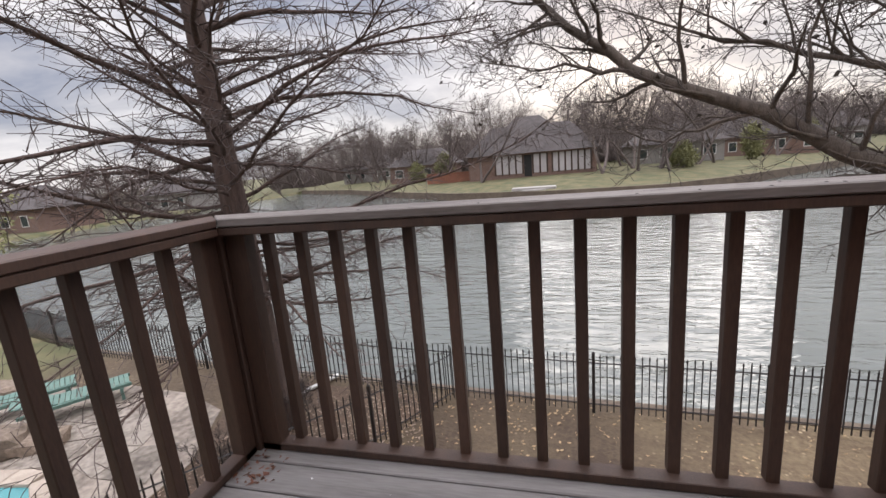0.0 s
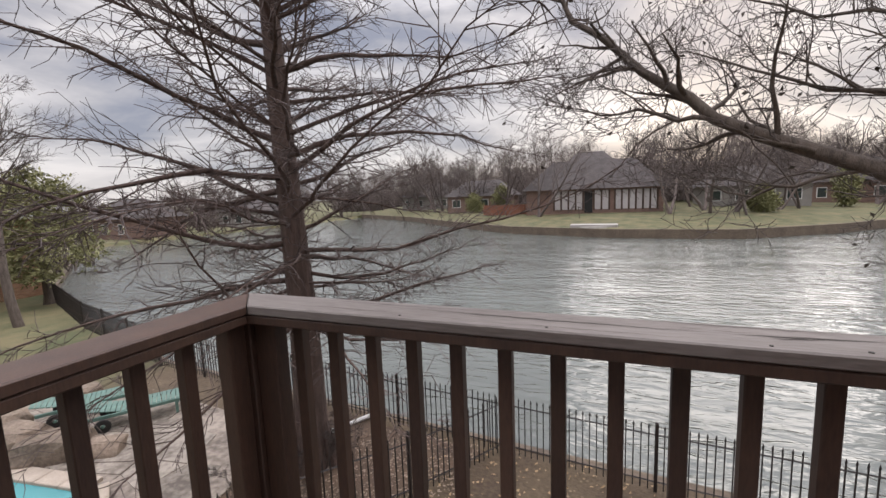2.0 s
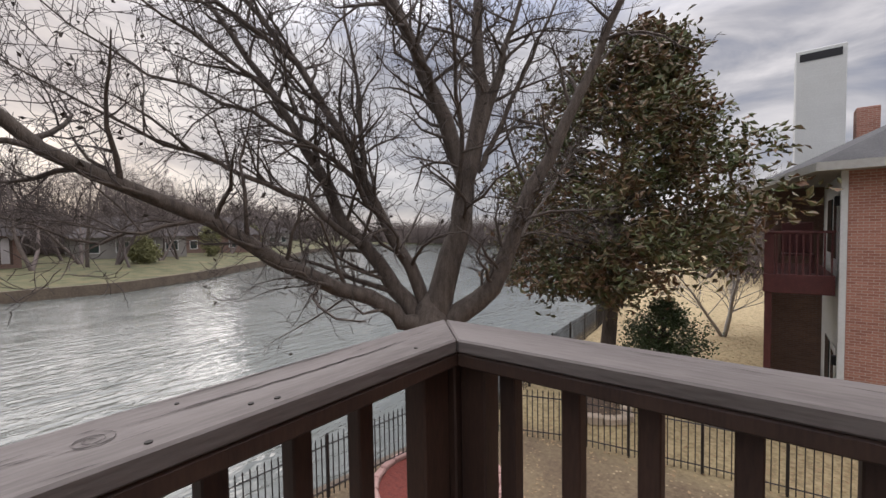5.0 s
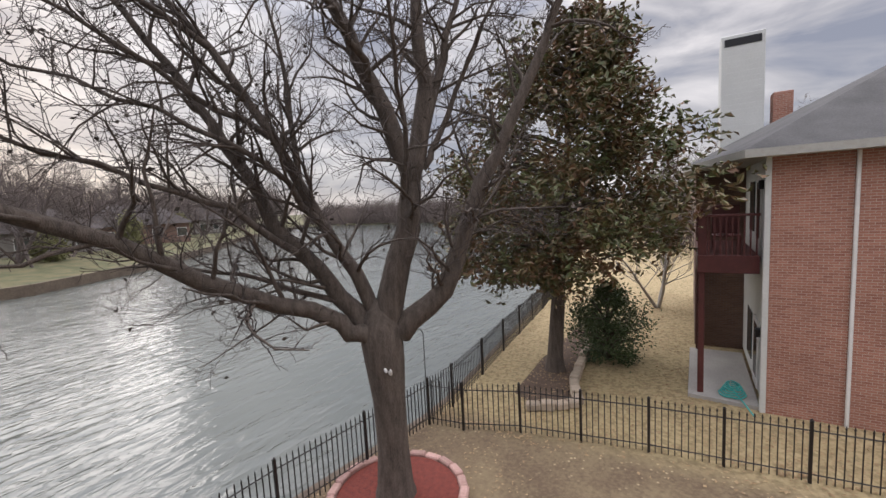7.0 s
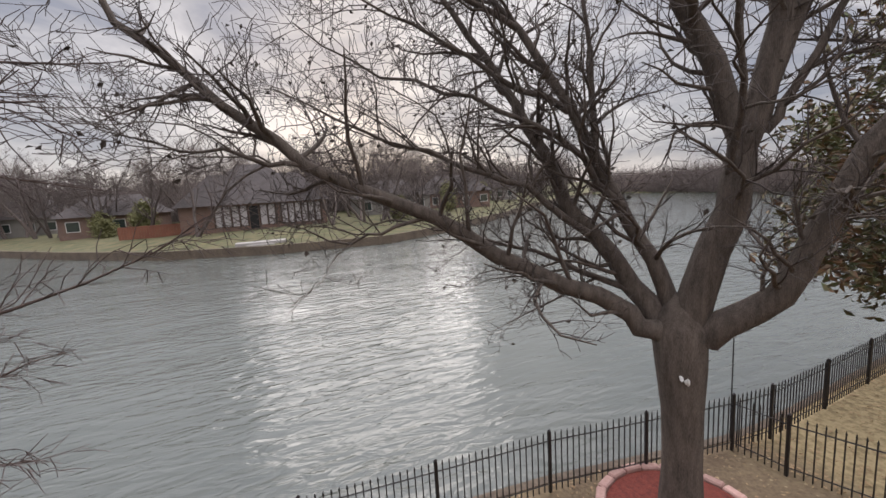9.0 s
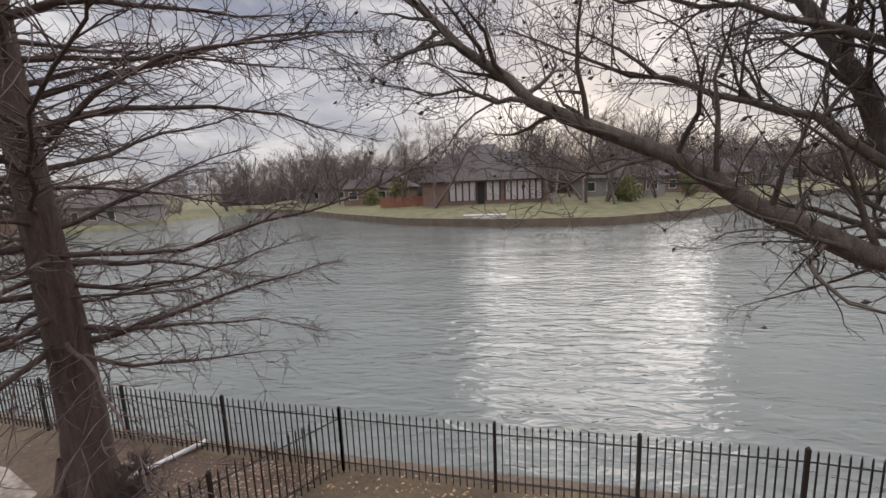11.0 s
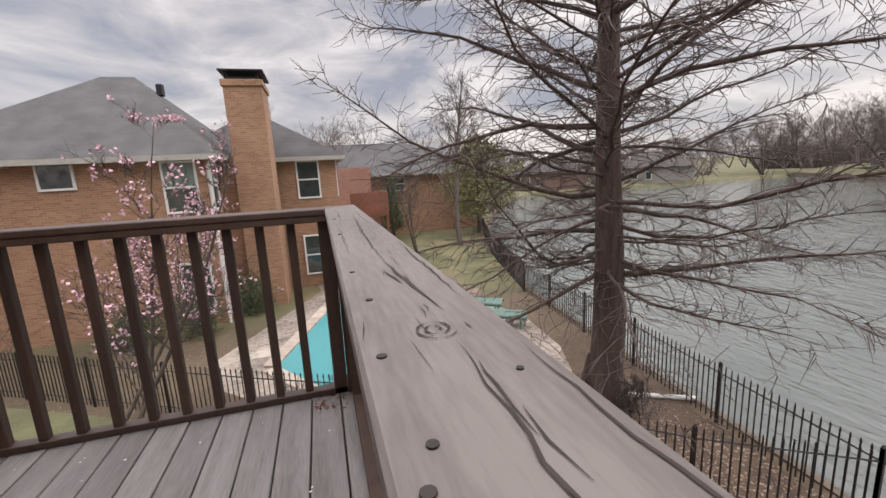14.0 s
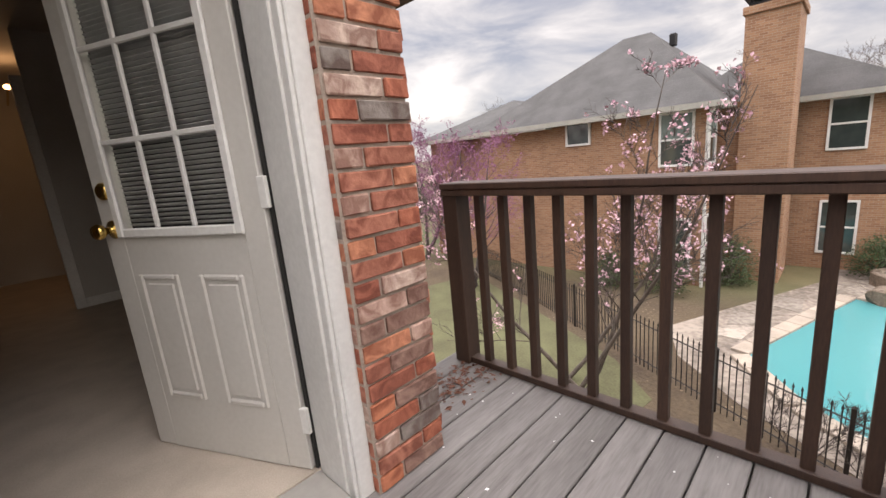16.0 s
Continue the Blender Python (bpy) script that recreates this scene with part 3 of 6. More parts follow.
front = thing("railing", (0, YF, 0), "brown wooden balcony railing with weathered taupe cap board facing the lake", "railing", "balcony railings")
part("cap_board", prism([(XL - 0.073, 0.075), (XR + 0.073, 0.075), (XR - 0.077, -0.075), (XL + 0.077, -0.075)], H - CAP, H, 0.004), M_CAP, front, "weathered taupe cap board with cracks")
part("top_rail", box(XL + 0.045, XR - 0.045, -0.071, 0.035, H - RAIL, H - CAP - 0.002, 0.004), M_RAIL, front)
part("bottom_rail", box(XL + 0.045, XR - 0.045, -0.03, 0.03, 0.003, 0.035, 0.003), M_RAIL, front)
for i in range(-2, 13):
    baluster(-0.66 + 0.019 + i * 0.14, 0.029, front)
left = thing("railing", (XL, 0, 0), "brown wooden balcony side railing facing the brick neighbour house", "railing", "balcony railings")
part("cap_board", prism([(-0.075, -0.42), (0.075, -0.42), (0.075, YF - 0.077), (-0.075, YF + 0.073)], H - CAP, H - 0.001, 0.004), M_RAIL, left)
part("top_rail", box(-0.035, 0.071, -0.42, YF - 0.072, H - RAIL, H - CAP - 0.002, 0.004), M_RAIL, left)
part("bottom_rail", box(-0.03, 0.03, -0.42, YF - 0.05, 0.003, 0.035, 0.003), M_RAIL, left)
for i in range(11):
    baluster(-0.004, -0.235 + 0.1405 * i, left)
part("end_post", box(-0.05, 0.05, -0.43, -0.335, 0, H - RAIL, 0.004), M_RAIL, left)
right = thing("railing", (XR, 0, 0), "brown wooden balcony side railing with weathered taupe cap", "railing", "balcony railings")
part("cap_board", prism([(-0.075, -0.42), (0.075, -0.42), (0.075, YF + 0.073), (-0.075, YF - 0.077)], H - CAP, H - 0.001, 0.004), M_CAPY, right, "weathered taupe cap board with a long split")
part("top_rail", box(-0.071, 0.035, -0.42, YF - 0.072, H - RAIL, H - CAP - 0.002, 0.004), M_RAIL, right)
part("bottom_rail", box(-0.03, 0.03, -0.42, YF - 0.05, 0.003, 0.035, 0.003), M_RAIL, right)
for i in range(11):
    baluster(0.0, YF - 0.165 - 0.14 * i, right)
for nm, x, s in (("corner_post", XL, 1), ("corner_post", XR, -1)):
    cp = thing(nm, (x, YF, 0), "brown wooden corner post built from three boards", "post", "balcony posts")
    part("core", box(-0.045, 0.045, -0.045, 0.045, 0, H - RAIL, 0.004), M_RAIL, cp)
    part("side_board", box(min(0.048 * s, 0.135 * s), max(0.048 * s, 0.135 * s), -0.03, 0.03, 0, H - RAIL, 0.004), M_RAIL, cp)
    part("side_board", box(-0.03, 0.03, -0.115, -0.048, 0, H - RAIL, 0.004), M_RAIL, cp)


def crack(parent, pts, w, z):
    """A split in a board as a thin sunken-looking sliver."""
    v, f = [], []
    for i, (x, y) in enumerate(pts):
        k = 0.27 * w * math.sin(math.pi * (i + 0.15) / (len(pts) - 0.7))
        v += [(x, y - k, z), (x, y + k, z)]
    for i in range(len(pts) - 1):
        f.append((2 * i, 2 * i + 2, 2 * i + 3, 2 * i + 1))
    raw("crack", v, f, M_CRACK, parent)


rng = random.Random(8)


def wiggle(a, b, n, amp):
    out = []
    for i in range(n):
        t = i / (n - 1)
        out.append((a[0] + (b[0] - a[0]) * t + rng.gauss(0, amp * 0.4), a[1] + (b[1] - a[1]) * t + rng.gauss(0, amp)))
    return out


def split(parent, stations, w, z=H + 0.0012):
    """A long split that runs through its stations with a ragged line."""
    pts = []
    for p, q in zip(stations, stations[1:]):
        n = max(3, int(abs(q[0] - p[0]) / 0.02))
        pts += wiggle(p, q, n, 0.0016)[:-1]
    crack(parent, pts + [stations[-1]], w, z)


split(front, [(-0.62, 0.020), (-0.43, 0.015), (-0.1, 0.006), (0.105, 0.003), (0.308, 0.003)], 0.008)
split(front, [(0.29, 0.002), (0.40, 0.008), (0.456, 0.014), (0.50, 0.018), (0.575, 0.024)], 0.011)
split(front, [(0.36, -0.008), (0.41, -0.002), (0.45, 0.004)], 0.008)
split(front, [(0.655, 0.012), (0.705, 0.010), (0.77, 0.007), (0.82, 0.004), (0.95, 0.002), (1.18, 0.006)], 0.008)
split(front, [(0.70, 0.016), (0.74, 0.013), (0.80, 0.012)], 0.005)
split(front, [(0.08, 0.062), (0.357, 0.060), (0.55, 0.057)], 0.006)
split(front, [(0.68, 0.064), (0.79, 0.060), (0.90, 0.064), (1.1, 0.062)], 0.006)
split(front, [(-0.95, -0.030), (-0.7, -0.028), (-0.45, -0.032)], 0.005)
split(front, [(-0.9, 0.045), (-0.55, 0.043), (-0.2, 0.046)], 0.005)
split(front, [(-0.25, -0.05), (0.0, -0.046), (0.2, -0.05)], 0.004)
for k in range(26):
    x, yy = rng.uniform(-0.9, 1.2), rng.uniform(-0.066, 0.066)
    split(front, [(x, yy), (x + rng.uniform(0.015, 0.07), yy + rng.gauss(0, 0.002))], rng.uniform(0.0015, 0.004))
for k in range(15):
    a, r = k * 0.9 + rng.uniform(-0.2, 0.2), 0.004 + 0.0012 * k
    crack(front, [(0.624 + 1.15 * r * math.cos(a + q * 0.28), 0.001 + r * math.sin(a + q * 0.28)) for q in range(5)], 0.006, H + 0.0016)
split(right, [(0.03, 0.9), (0.045, 1.2)], 0.004, H + 0.0006)
for k in range(6):
    yy = 0.35 + 0.14 * k
    xx = 0.02 + 0.004 * k
    raw("crack", [(xx, yy, H + 0.0006), (xx + 0.0015, yy + 0.05, H + 0.0006), (xx + 0.004, yy + 0.11, H + 0.0006), (xx - 0.001, yy + 0.05, H + 0.0006)], [(0, 1, 2, 3)], M_CRACK, right)
for x, yy, r in ((0.344, -0.055, 0.004), (0.501, -0.047, 0.0045), (0.663, -0.056, 0.0045), (0.819, -0.057, 0.0045), (0.786, -0.046, 0.004), (0.724, 0.039, 0.003), (-0.1, -0.052, 0.004), (-0.5, -0.05, 0.004), (1.12, -0.05, 0.004)):
    part("nail_hole", rod((x, yy, H - 0.001), (x, yy, H + 0.0016), r, 9), M_NAIL, front)

# ---- own house: brick pier, door, room ----
house_wall = thing("wall_house", (0, 0, 0), "mottled red brick wall beside the balcony door", "wall", kind="structure")
part("mortar_core", box(-0.505, -0.205, -0.235, -0.006, -3.6, 2.6), M_MORTAR, house_wall)
part("mortar_core", box(-0.505, -0.40, -6.4, -0.235, -3.6, 2.6), M_MORTAR, house_wall)
part("wall_panel", box(0.80, 3.2, -0.25, -0.006, -3.6, 2.6), M_RBRICK, house_wall)
part("wall_panel", box(-0.20, 0.80, -0.25, -0.03, 2.16, 2.6), M_RBRICK, house_wall)
part("wall_panel", box(-0.20, 0.80, -0.25, -0.03, -3.6, -0.06), M_RBRICK, house_wall)
eave = thing("eave", (-0.65, -0.2, 1.68), "dark painted eave return under the roof edge", "eave", kind="structure")
part("fascia", box(-0.10, 0.145, -0.24, 0.22, 0.0, 0.20, 0.006), M_RAIL, eave)
part("soffit_board", box(-0.09, 0.145, -0.22, 0.20, -0.014, -0.002, 0.002), M_RAIL, eave)
roof_over = part("ceiling_eave", box(-0.9, 3.2, -6.4, 0.02, 2.6, 2.75), M_RAIL)
tagged(roof_over, "brown painted roof edge above the balcony door", "roof", kind="structure")
trim = thing("door_frame", (-0.16, -0.05, 0), "white painted door casing and jamb", "door frame", kind="structure")
part("casing", box(-0.046, 0.012, -0.02, 0.018, 0.0, 2.12, 0.004), M_WHITE, trim)
part("casing_bead", box(0.012, 0.026, -0.03, 0.008, 0.0, 2.12, 0.003), M_WHITE, trim)
part("jamb", box(0.004, 0.034, -0.20, -0.03, 0.0, 2.12, 0.003), M_WHITE, trim)
part("jamb", box(0.93, 0.955, -0.20, 0.0, 0.0, 2.12, 0.003), M_WHITE, trim)
part("casing", box(0.955, 1.02, -0.02, 0.03, 0.0, 2.12, 0.003), M_WHITE, trim)
part("head", box(-0.046, 1.02, -0.20, 0.017, 2.121, 2.18, 0.003), M_WHITE, trim)
part("sill", box(0.036, 0.928, -0.20, 0.05, 0.004, 0.032, 0.006), M_CONC, trim, "worn pale threshold")

hinge = Vector((-0.098, -0.255, 0.04))
d_len, d_h = 0.762, 2.03
ang = math.degrees(math.atan2(-0.90, 0.425))
door = new("door_1")
tagged(door, "off-white half-glass door standing open inward with nine panes and blinds", "door", kind="structure")
door.matrix_world = pose(*hinge, 0, 0, ang)
# leaf runs along +x, its outer face looks to +y
T = 0.044
leaf = bmesh.new()
LX0, LX1, LZ0, LZ1 = 0.10, 0.662, 0.885, 1.83
box(0.003, LX0, -T, 0, 0, d_h, 0.003, leaf)
box(LX1, d_len, -T, 0, 0, d_h, 0.003, leaf)
box(LX0, LX1, -T, 0, LZ1, d_h, 0.0, leaf)
box(LX0, LX1, -T, 0, 0, LZ0, 0.0, leaf)
part("leaf", leaf, M_DOOR, door)
for a, b in ((LX0 - 0.012, LX0 + 0.022), (LX1 - 0.022, LX1 + 0.012)):
    part("lite_frame", box(a, b, 0.001, 0.016, LZ0 - 0.012, LZ1 + 0.012, 0.005), M_WHITE, door)
for a, b in ((LZ0 - 0.012, LZ0 + 0.022), (LZ1 - 0.022, LZ1 + 0.012)):
    part("lite_frame", box(LX0 + 0.022, LX1 - 0.022, 0.001, 0.016, a, b, 0.005), M_WHITE, door)
gw, gh = (LX1 - LX0 - 0.044) / 3, (LZ1 - LZ0 - 0.044) / 3
for i in (1, 2):
    x = LX0 + 0.022 + gw * i
    part("muntin", box(x - 0.009, x + 0.009, 0.0, 0.012, LZ0 + 0.022, LZ1 - 0.022, 0.003), M_WHITE, door)
    z = LZ0 + 0.022 + gh * i
    part("muntin", box(LX0 + 0.022, LX1 - 0.022, 0.001, 0.0125, z - 0.009, z + 0.009, 0.003), M_WHITE, door)
gm = bpy.data.materials.new("clear_glass")
gm.use_nodes = True
gb = gm.node_tree.nodes["Principled BSDF"]
gb.inputs["Base Color"].default_value = (0.95, 0.97, 0.96, 1)
gb.inputs["Roughness"].default_value, gb.inputs["Transmission Weight"].default_value, gb.inputs["IOR"].default_value = 0.02, 1.0, 1.05
for i in range(3):
    for j in range(3):
        pane = part("pane", box(LX0 + 0.022 + gw * i, LX0 + 0.022 + gw * (i + 1), -0.008, -0.005, LZ0 + 0.022 + gh * j, LZ0 + 0.022 + gh * (j + 1)), gm, door)
        pane.visible_shadow = False
z = LZ0 + 0.03
slat_me = None
while z < LZ1 - 0.03:
    if slat_me is None:
        ob = part("blind_slat", box(LX0 + 0.024, LX1 - 0.024, -0.008, 0.008, -0.0009, 0.0009), M_BLIND, door)
        slat_me = ob.data
    else:
        ob = from_mesh("blind_slat", slat_me, M_BLIND, door)
    ob.matrix_basis = pose(0, -0.024, z, 38)
    z += 0.0165
# Near-black sheet paints in the dark seen between the blind slats.
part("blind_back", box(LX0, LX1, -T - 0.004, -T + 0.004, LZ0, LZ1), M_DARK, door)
for x0, x1 in ((0.135, 0.335), (0.43, 0.63)):
    z0, z1 = 0.235, 0.735
    for nm, a in (("panel_moulding", (x0, x0 + 0.022, z0, z1)), ("panel_moulding", (x1 - 0.022, x1, z0, z1)), ("panel_moulding", (x0 + 0.022, x1 - 0.022, z0, z0 + 0.022)), ("panel_moulding", (x0 + 0.022, x1 - 0.022, z1 - 0.022, z1))):
        part(nm, box(a[0], a[1], -0.002, 0.009, a[2], a[3], 0.006), M_DOOR, door)
    part("raised_panel", box(x0 + 0.035, x1 - 0.035, -0.004, 0.006, z0 + 0.035, z1 - 0.035, 0.005), M_DOOR, door)


def lathe(profile, sides=20):
    """Turned shape about +y from (radius, y) pairs."""
    bm = bmesh.new()
    rings = [[bm.verts.new((r * math.cos(2 * math.pi * k / sides), yy, r * math.sin(2 * math.pi * k / sides))) for k in range(sides)] for r, yy in profile]
    for a, b in zip(rings, rings[1:]):
        for k in range(sides):
            bm.faces.new((a[k], b[k], b[(k + 1) % sides], a[(k + 1) % sides]))
    for f in bm.faces:
        f.smooth = True
    return bm


for nm, zz, prof, lab in (("door_knob", 0.905, [(0.034, 0.0), (0.034, 0.006), (0.013, 0.012), (0.012, 0.03), (0.024, 0.042), (0.029, 0.056), (0.024, 0.068), (0.001, 0.072)], "polished brass door knob"),
                          ("deadbolt", 1.045, [(0.032, 0.0), (0.031, 0.012), (0.022, 0.02), (0.014, 0.022), (0.001, 0.022)], "polished brass deadbolt")):
    for s in (1, -1):
        k = part(nm, lathe(prof), M_BRASS, door, lab)
        k.matrix_basis = pose(0.70, 0.0 if s > 0 else -T, zz, 0, 0, 0 if s > 0 else 180)
for z in (0.20, 1.0, 1.80):
    part("hinge", box(-0.02, 0.012, -0.012, 0.004, z - 0.05, z + 0.05, 0.003), M_WHITE, door)
# Near-black strip paints the shade in the gap between door and jamb.
part("weather_strip", box(-0.016, -0.004, -0.04, -0.014, 0.0, d_h), M_DARK, door)

room = part("floor", box(-0.40, 2.6, -6.4, -0.25, -0.06, 0.034), M_CARPET)
tagged(room, "worn beige carpet in a dim room", "floor", kind="structure")
for nm, b in (("wall_room_back", (-0.40, 2.6, -6.5, -6.4)), ("wall_room_right", (2.6, 2.7, -6.5, -0.25))):
    tagged(part(nm, box(b[0], b[1], b[2], b[3], -0.06, 2.6), M_ROOMWALL), "plain grey room wall in shadow", "wall", kind="structure")
tagged(part("wall_room_left", box(-0.398, -0.36, -6.4, -0.26, 0.034, 2.6), M_ROOMWALL), "plain grey room wall in shadow", "wall", kind="structure")
tagged(part("wall_room_partition", box(-0.36, 0.16, -4.1, -4.0, 0.034, 2.6), M_ROOMWALL), "plain grey partition beside a dark hallway", "wall", kind="structure")
tagged(part("trim_hall", box(0.162, 0.24, -4.115, -3.985, 0.034, 2.08, 0.004), M_WHITE), "white painted hallway door casing", "trim", kind="structure")
tagged(part("baseboard", box(-0.36, 0.16, -3.998, -3.985, 0.034, 0.12, 0.003), M_WHITE), "white baseboard", "baseboard", kind="structure")
tagged(part("ceiling", box(-0.40, 2.6, -6.4, -0.25, 2.45, 2.59), M_ROOMWALL), "plain ceiling of the dim room", "ceiling", kind="structure")
sconce = thing("wall_lamp", (0.22, -5.2, 2.2), "small glowing amber lamp in a dark hallway", "lamp")
lm = bpy.data.materials.new("amber_glow")
lm.use_nodes = True
lm.node_tree.nodes["Principled BSDF"].inputs["Emission Color"].default_value = (1, 0.45, 0.15, 1)
lm.node_tree.nodes["Principled BSDF"].inputs["Emission Strength"].default_value = 3
g = bmesh.new()
bmesh.ops.create_uvsphere(g, u_segments=12, v_segments=8, radius=0.035, matrix=Matrix.Diagonal((1, 1, 0.8, 1)))
part("globe", g, lm, sconce, "amber glass globe")
part("back_plate", rod((0, -1.19, 0), (0, -0.03, 0), 0.012, 8), M_BRASS, sconce)


# ---- fences ----
def picket_mesh(h, mat):
    bm = bmesh.new()
    r = 0.0085
    box(-r, r, -r, r, 0.03, h - 0.07, 0, bm)
    rod((0, 0, h - 0.075), (0, 0, h - 0.045), 0.007, 4, 0.017, bm)
    rod((0, 0, h - 0.045), (0, 0, h + 0.02), 0.017, 4, 0.002, bm)
    me = bpy.data.meshes.new("picket")
    bm.to_mesh(me)
    bm.free()
    me.materials.append(mat)
    return me


FENCE_H = 1.14
PICKET = picket_mesh(FENCE_H, M_IRON)


def fence(pts, label, step=2.35, gap=0.115, lo=-1e9, hi=1e9):
    ob = thing("fence", (pts[0][0], pts[0][1], G), label, "fence", "iron fences")
    v, f = [], []
    for (x0, y0), (x1, y1) in zip(pts, pts[1:]):
        L = math.hypot(x1 - x0, y1 - y0)
        k = max(1, round(L / step))
        for i in range(k):
            a, b = i / k, (i + 1) / k
            ax, ay, bx, by = x0 + (x1 - x0) * a, y0 + (y1 - y0) * a, x0 + (x1 - x0) * b, y0 + (y1 - y0) * b
            post = box(-0.026, 0.026, -0.026, 0.026, 0, FENCE_H + 0.03, 0.004)
            rod((0, 0, FENCE_H + 0.03), (0, 0, FENCE_H + 0.06), 0.036, 4, 0.008, post)
            p = part("post", post, M_IRON, ob)
            p.location = rel(ob, ax, ay, G)
            for z in (0.17, 0.98):
                part("rail", rod(rel(ob, ax, ay, G + z), rel(ob, bx, by, G + z), 0.014, 4), M_IRON, ob)
            l = L / k
            n = max(2, round(l / gap))
            for j in range(1, n):
                t = j / n
                px, py = ax + (bx - ax) * t, ay + (by - ay) * t
                if lo < px < hi:
                    from_mesh("picket", PICKET, M_IRON, ob).location = rel(ob, px, py, G)
                else:
                    base = len(v)
                    q = rel(ob, px, py, G)
                    v += [(q[0] + sx * 0.009, q[1] + sy * 0.009, q[2] + z) for z in (0.03, FENCE_H) for sx, sy in ((-1, -1), (1, -1), (1, 1), (-1, 1))]
                    f += [(base + c, base + (c + 1) % 4, base + 4 + (c + 1) % 4, base + 4 + c) for c in range(4)]
    if v:
        tagged(raw("picket_run", v, f, M_IRON, ob), kind="stuff")
    return ob


fence([(-33, 14.6), (-20, 10.2), (-12.8, 8.46), (-6.43, 7.96), (-1.79, 7.53), (0.8, 7.3), (4.9, 7.05), (8.72, 6.47), (9.73, 6.39), (11.9, 6.55), (14.06, 6.75), (20.2, 7.22), (32, 8.6)], "black iron picket fence with spear tips along the lake shore", lo=-13, hi=14)
fence([(-1.79, 7.53), (-2.9, 5.85), (-5.41, 2.99), (-7.15, -0.27), (-8.2, -2.1)], "black iron picket fence between yard and pool", 1.9)
fence([(-8.2, -2.1), (-10.2, -5.6), (-12.0, -9)], "black iron picket fence beside the side lawn", 2.2, 0.115, -9.5)
fence([(8.72, 6.47), (8.84, 5.6), (9.3, 4.38), (9.72, 1.79), (9.94, -0.75), (10.2, -4.5)], "black iron picket fence towards the neighbour's lawn", 1.4)
hook = thing("garden_hook", (9.03, 6.72, G), "thin black shepherd hook by the lake fence", "garden hook")
ht = Tubes()
ht.add([(0, 0, 0), (0, 0, 1.2), (0, 0, 2.15), (-0.05, 0.03, 2.25), (-0.14, 0.06, 2.27)], [0.012] * 5, 6)
ht.build("rod", M_IRON, hook)

# ---- pool terrace ----
POOL = [(-9.6, -0.14), (-14.5, 1.5), (-14.25, 2.1), (-12.5, 4.05), (-11.2, 3.65), (-8.35, 4.1), (-7.05, 3.35), (-6.9, 2.4), (-8.1, 0.9)]
PATIO = [(-6.1, 2.2), (-6.0, 5.0), (-6.7, 6.5), (-8.0, 7.0), (-10.3, 7.2), (-13.5, 6.4), (-20.5, 5.2), (-20.5, 0.6), (-16.4, 1.0), (-10.4, -1.9), (-8.9, -1.3), (-7.6, 0.0)]


def inside(p, poly):
    x, y = p
    c = False
    for (x0, y0), (x1, y1) in zip(poly, poly[1:] + poly[:1]):
        if (y0 > y) != (y1 > y) and x < (x1 - x0) * (y - y0) / (y1 - y0) + x0:
            c = not c
    return c


tagged(part("pavement", prism(PATIO, G - 0.2, G + 0.015), M_PATIO), "tan stone pool terrace", "terrace", kind="structure")
pool = thing("swimming_pool", (-10.5, 2, G), "swimming pool with bright turquoise water and limestone coping", "pool", kind="structure")
part("water_surface", prism([(x + 10.5, y - 2) for x, y in POOL], 0.0, 0.03), M_POOLW, pool, "still turquoise water")
cx, cy = -10.6, 2.1
for (x0, y0), (x1, y1) in zip(POOL, POOL[1:] + POOL[:1]):
    L = math.hypot(x1 - x0, y1 - y0)
    nx, ny = (y1 - y0) / L, -(x1 - x0) / L
    if (x0 + x1) / 2 * 1 and inside(((x0 + x1) / 2 + nx * 0.1, (y0 + y1) / 2 + ny * 0.1), POOL):
        nx, ny = -nx, -ny
    k = max(1, round(L / 0.6))
    for i in range(k):
        a, b = (i + 0.012) / k, (i + 0.988) / k
        q = [(x0 + (x1 - x0) * a, y0 + (y1 - y0) * a), (x0 + (x1 - x0) * b, y0 + (y1 - y0) * b)]
        w = 0.36
        poly = [(q[0][0] + 10.5, q[0][1] - 2), (q[1][0] + 10.5, q[1][1] - 2), (q[1][0] + nx * w + 10.5, q[1][1] + ny * w - 2), (q[0][0] + nx * w + 10.5, q[0][1] + ny * w - 2)]
        part("coping_stone", prism(poly, 0.0, 0.085 + rng.uniform(-0.004, 0.004), 0.012), M_COPING, pool)
terrace_flags = thing("flagstones", (0, 0, G), "irregular tan flagstones set in the pool terrace", "paving", kind="structure")
rng = random.Random(21)
nxg, nyg = 17, 11
pt = {}
for i in range(nxg):
    for j in range(nyg):
        pt[i, j] = (-20.4 + i * 0.92 + rng.uniform(-0.3, 0.3), -2.0 + j * 0.92 + rng.uniform(-0.3, 0.3))
GROWN = [((x - cx) * 1.14 + cx, (y - cy) * 1.2 + cy) for x, y in POOL]
for i in range(nxg - 1):
    for j in range(nyg - 1):
        q = [pt[i, j], pt[i + 1, j], pt[i + 1, j + 1], pt[i, j + 1]]
        mx, my = sum(p[0] for p in q) / 4, sum(p[1] for p in q) / 4
        q = [(mx + (x - mx) * 0.965, my + (y - my) * 0.965) for x, y in q]
        if all(inside(p, PATIO) and not inside(p, GROWN) for p in q):
            part("flagstone", prism(q, 0.0, 0.028 + rng.uniform(0, 0.006), 0.006), M_FLAG, terrace_flags)

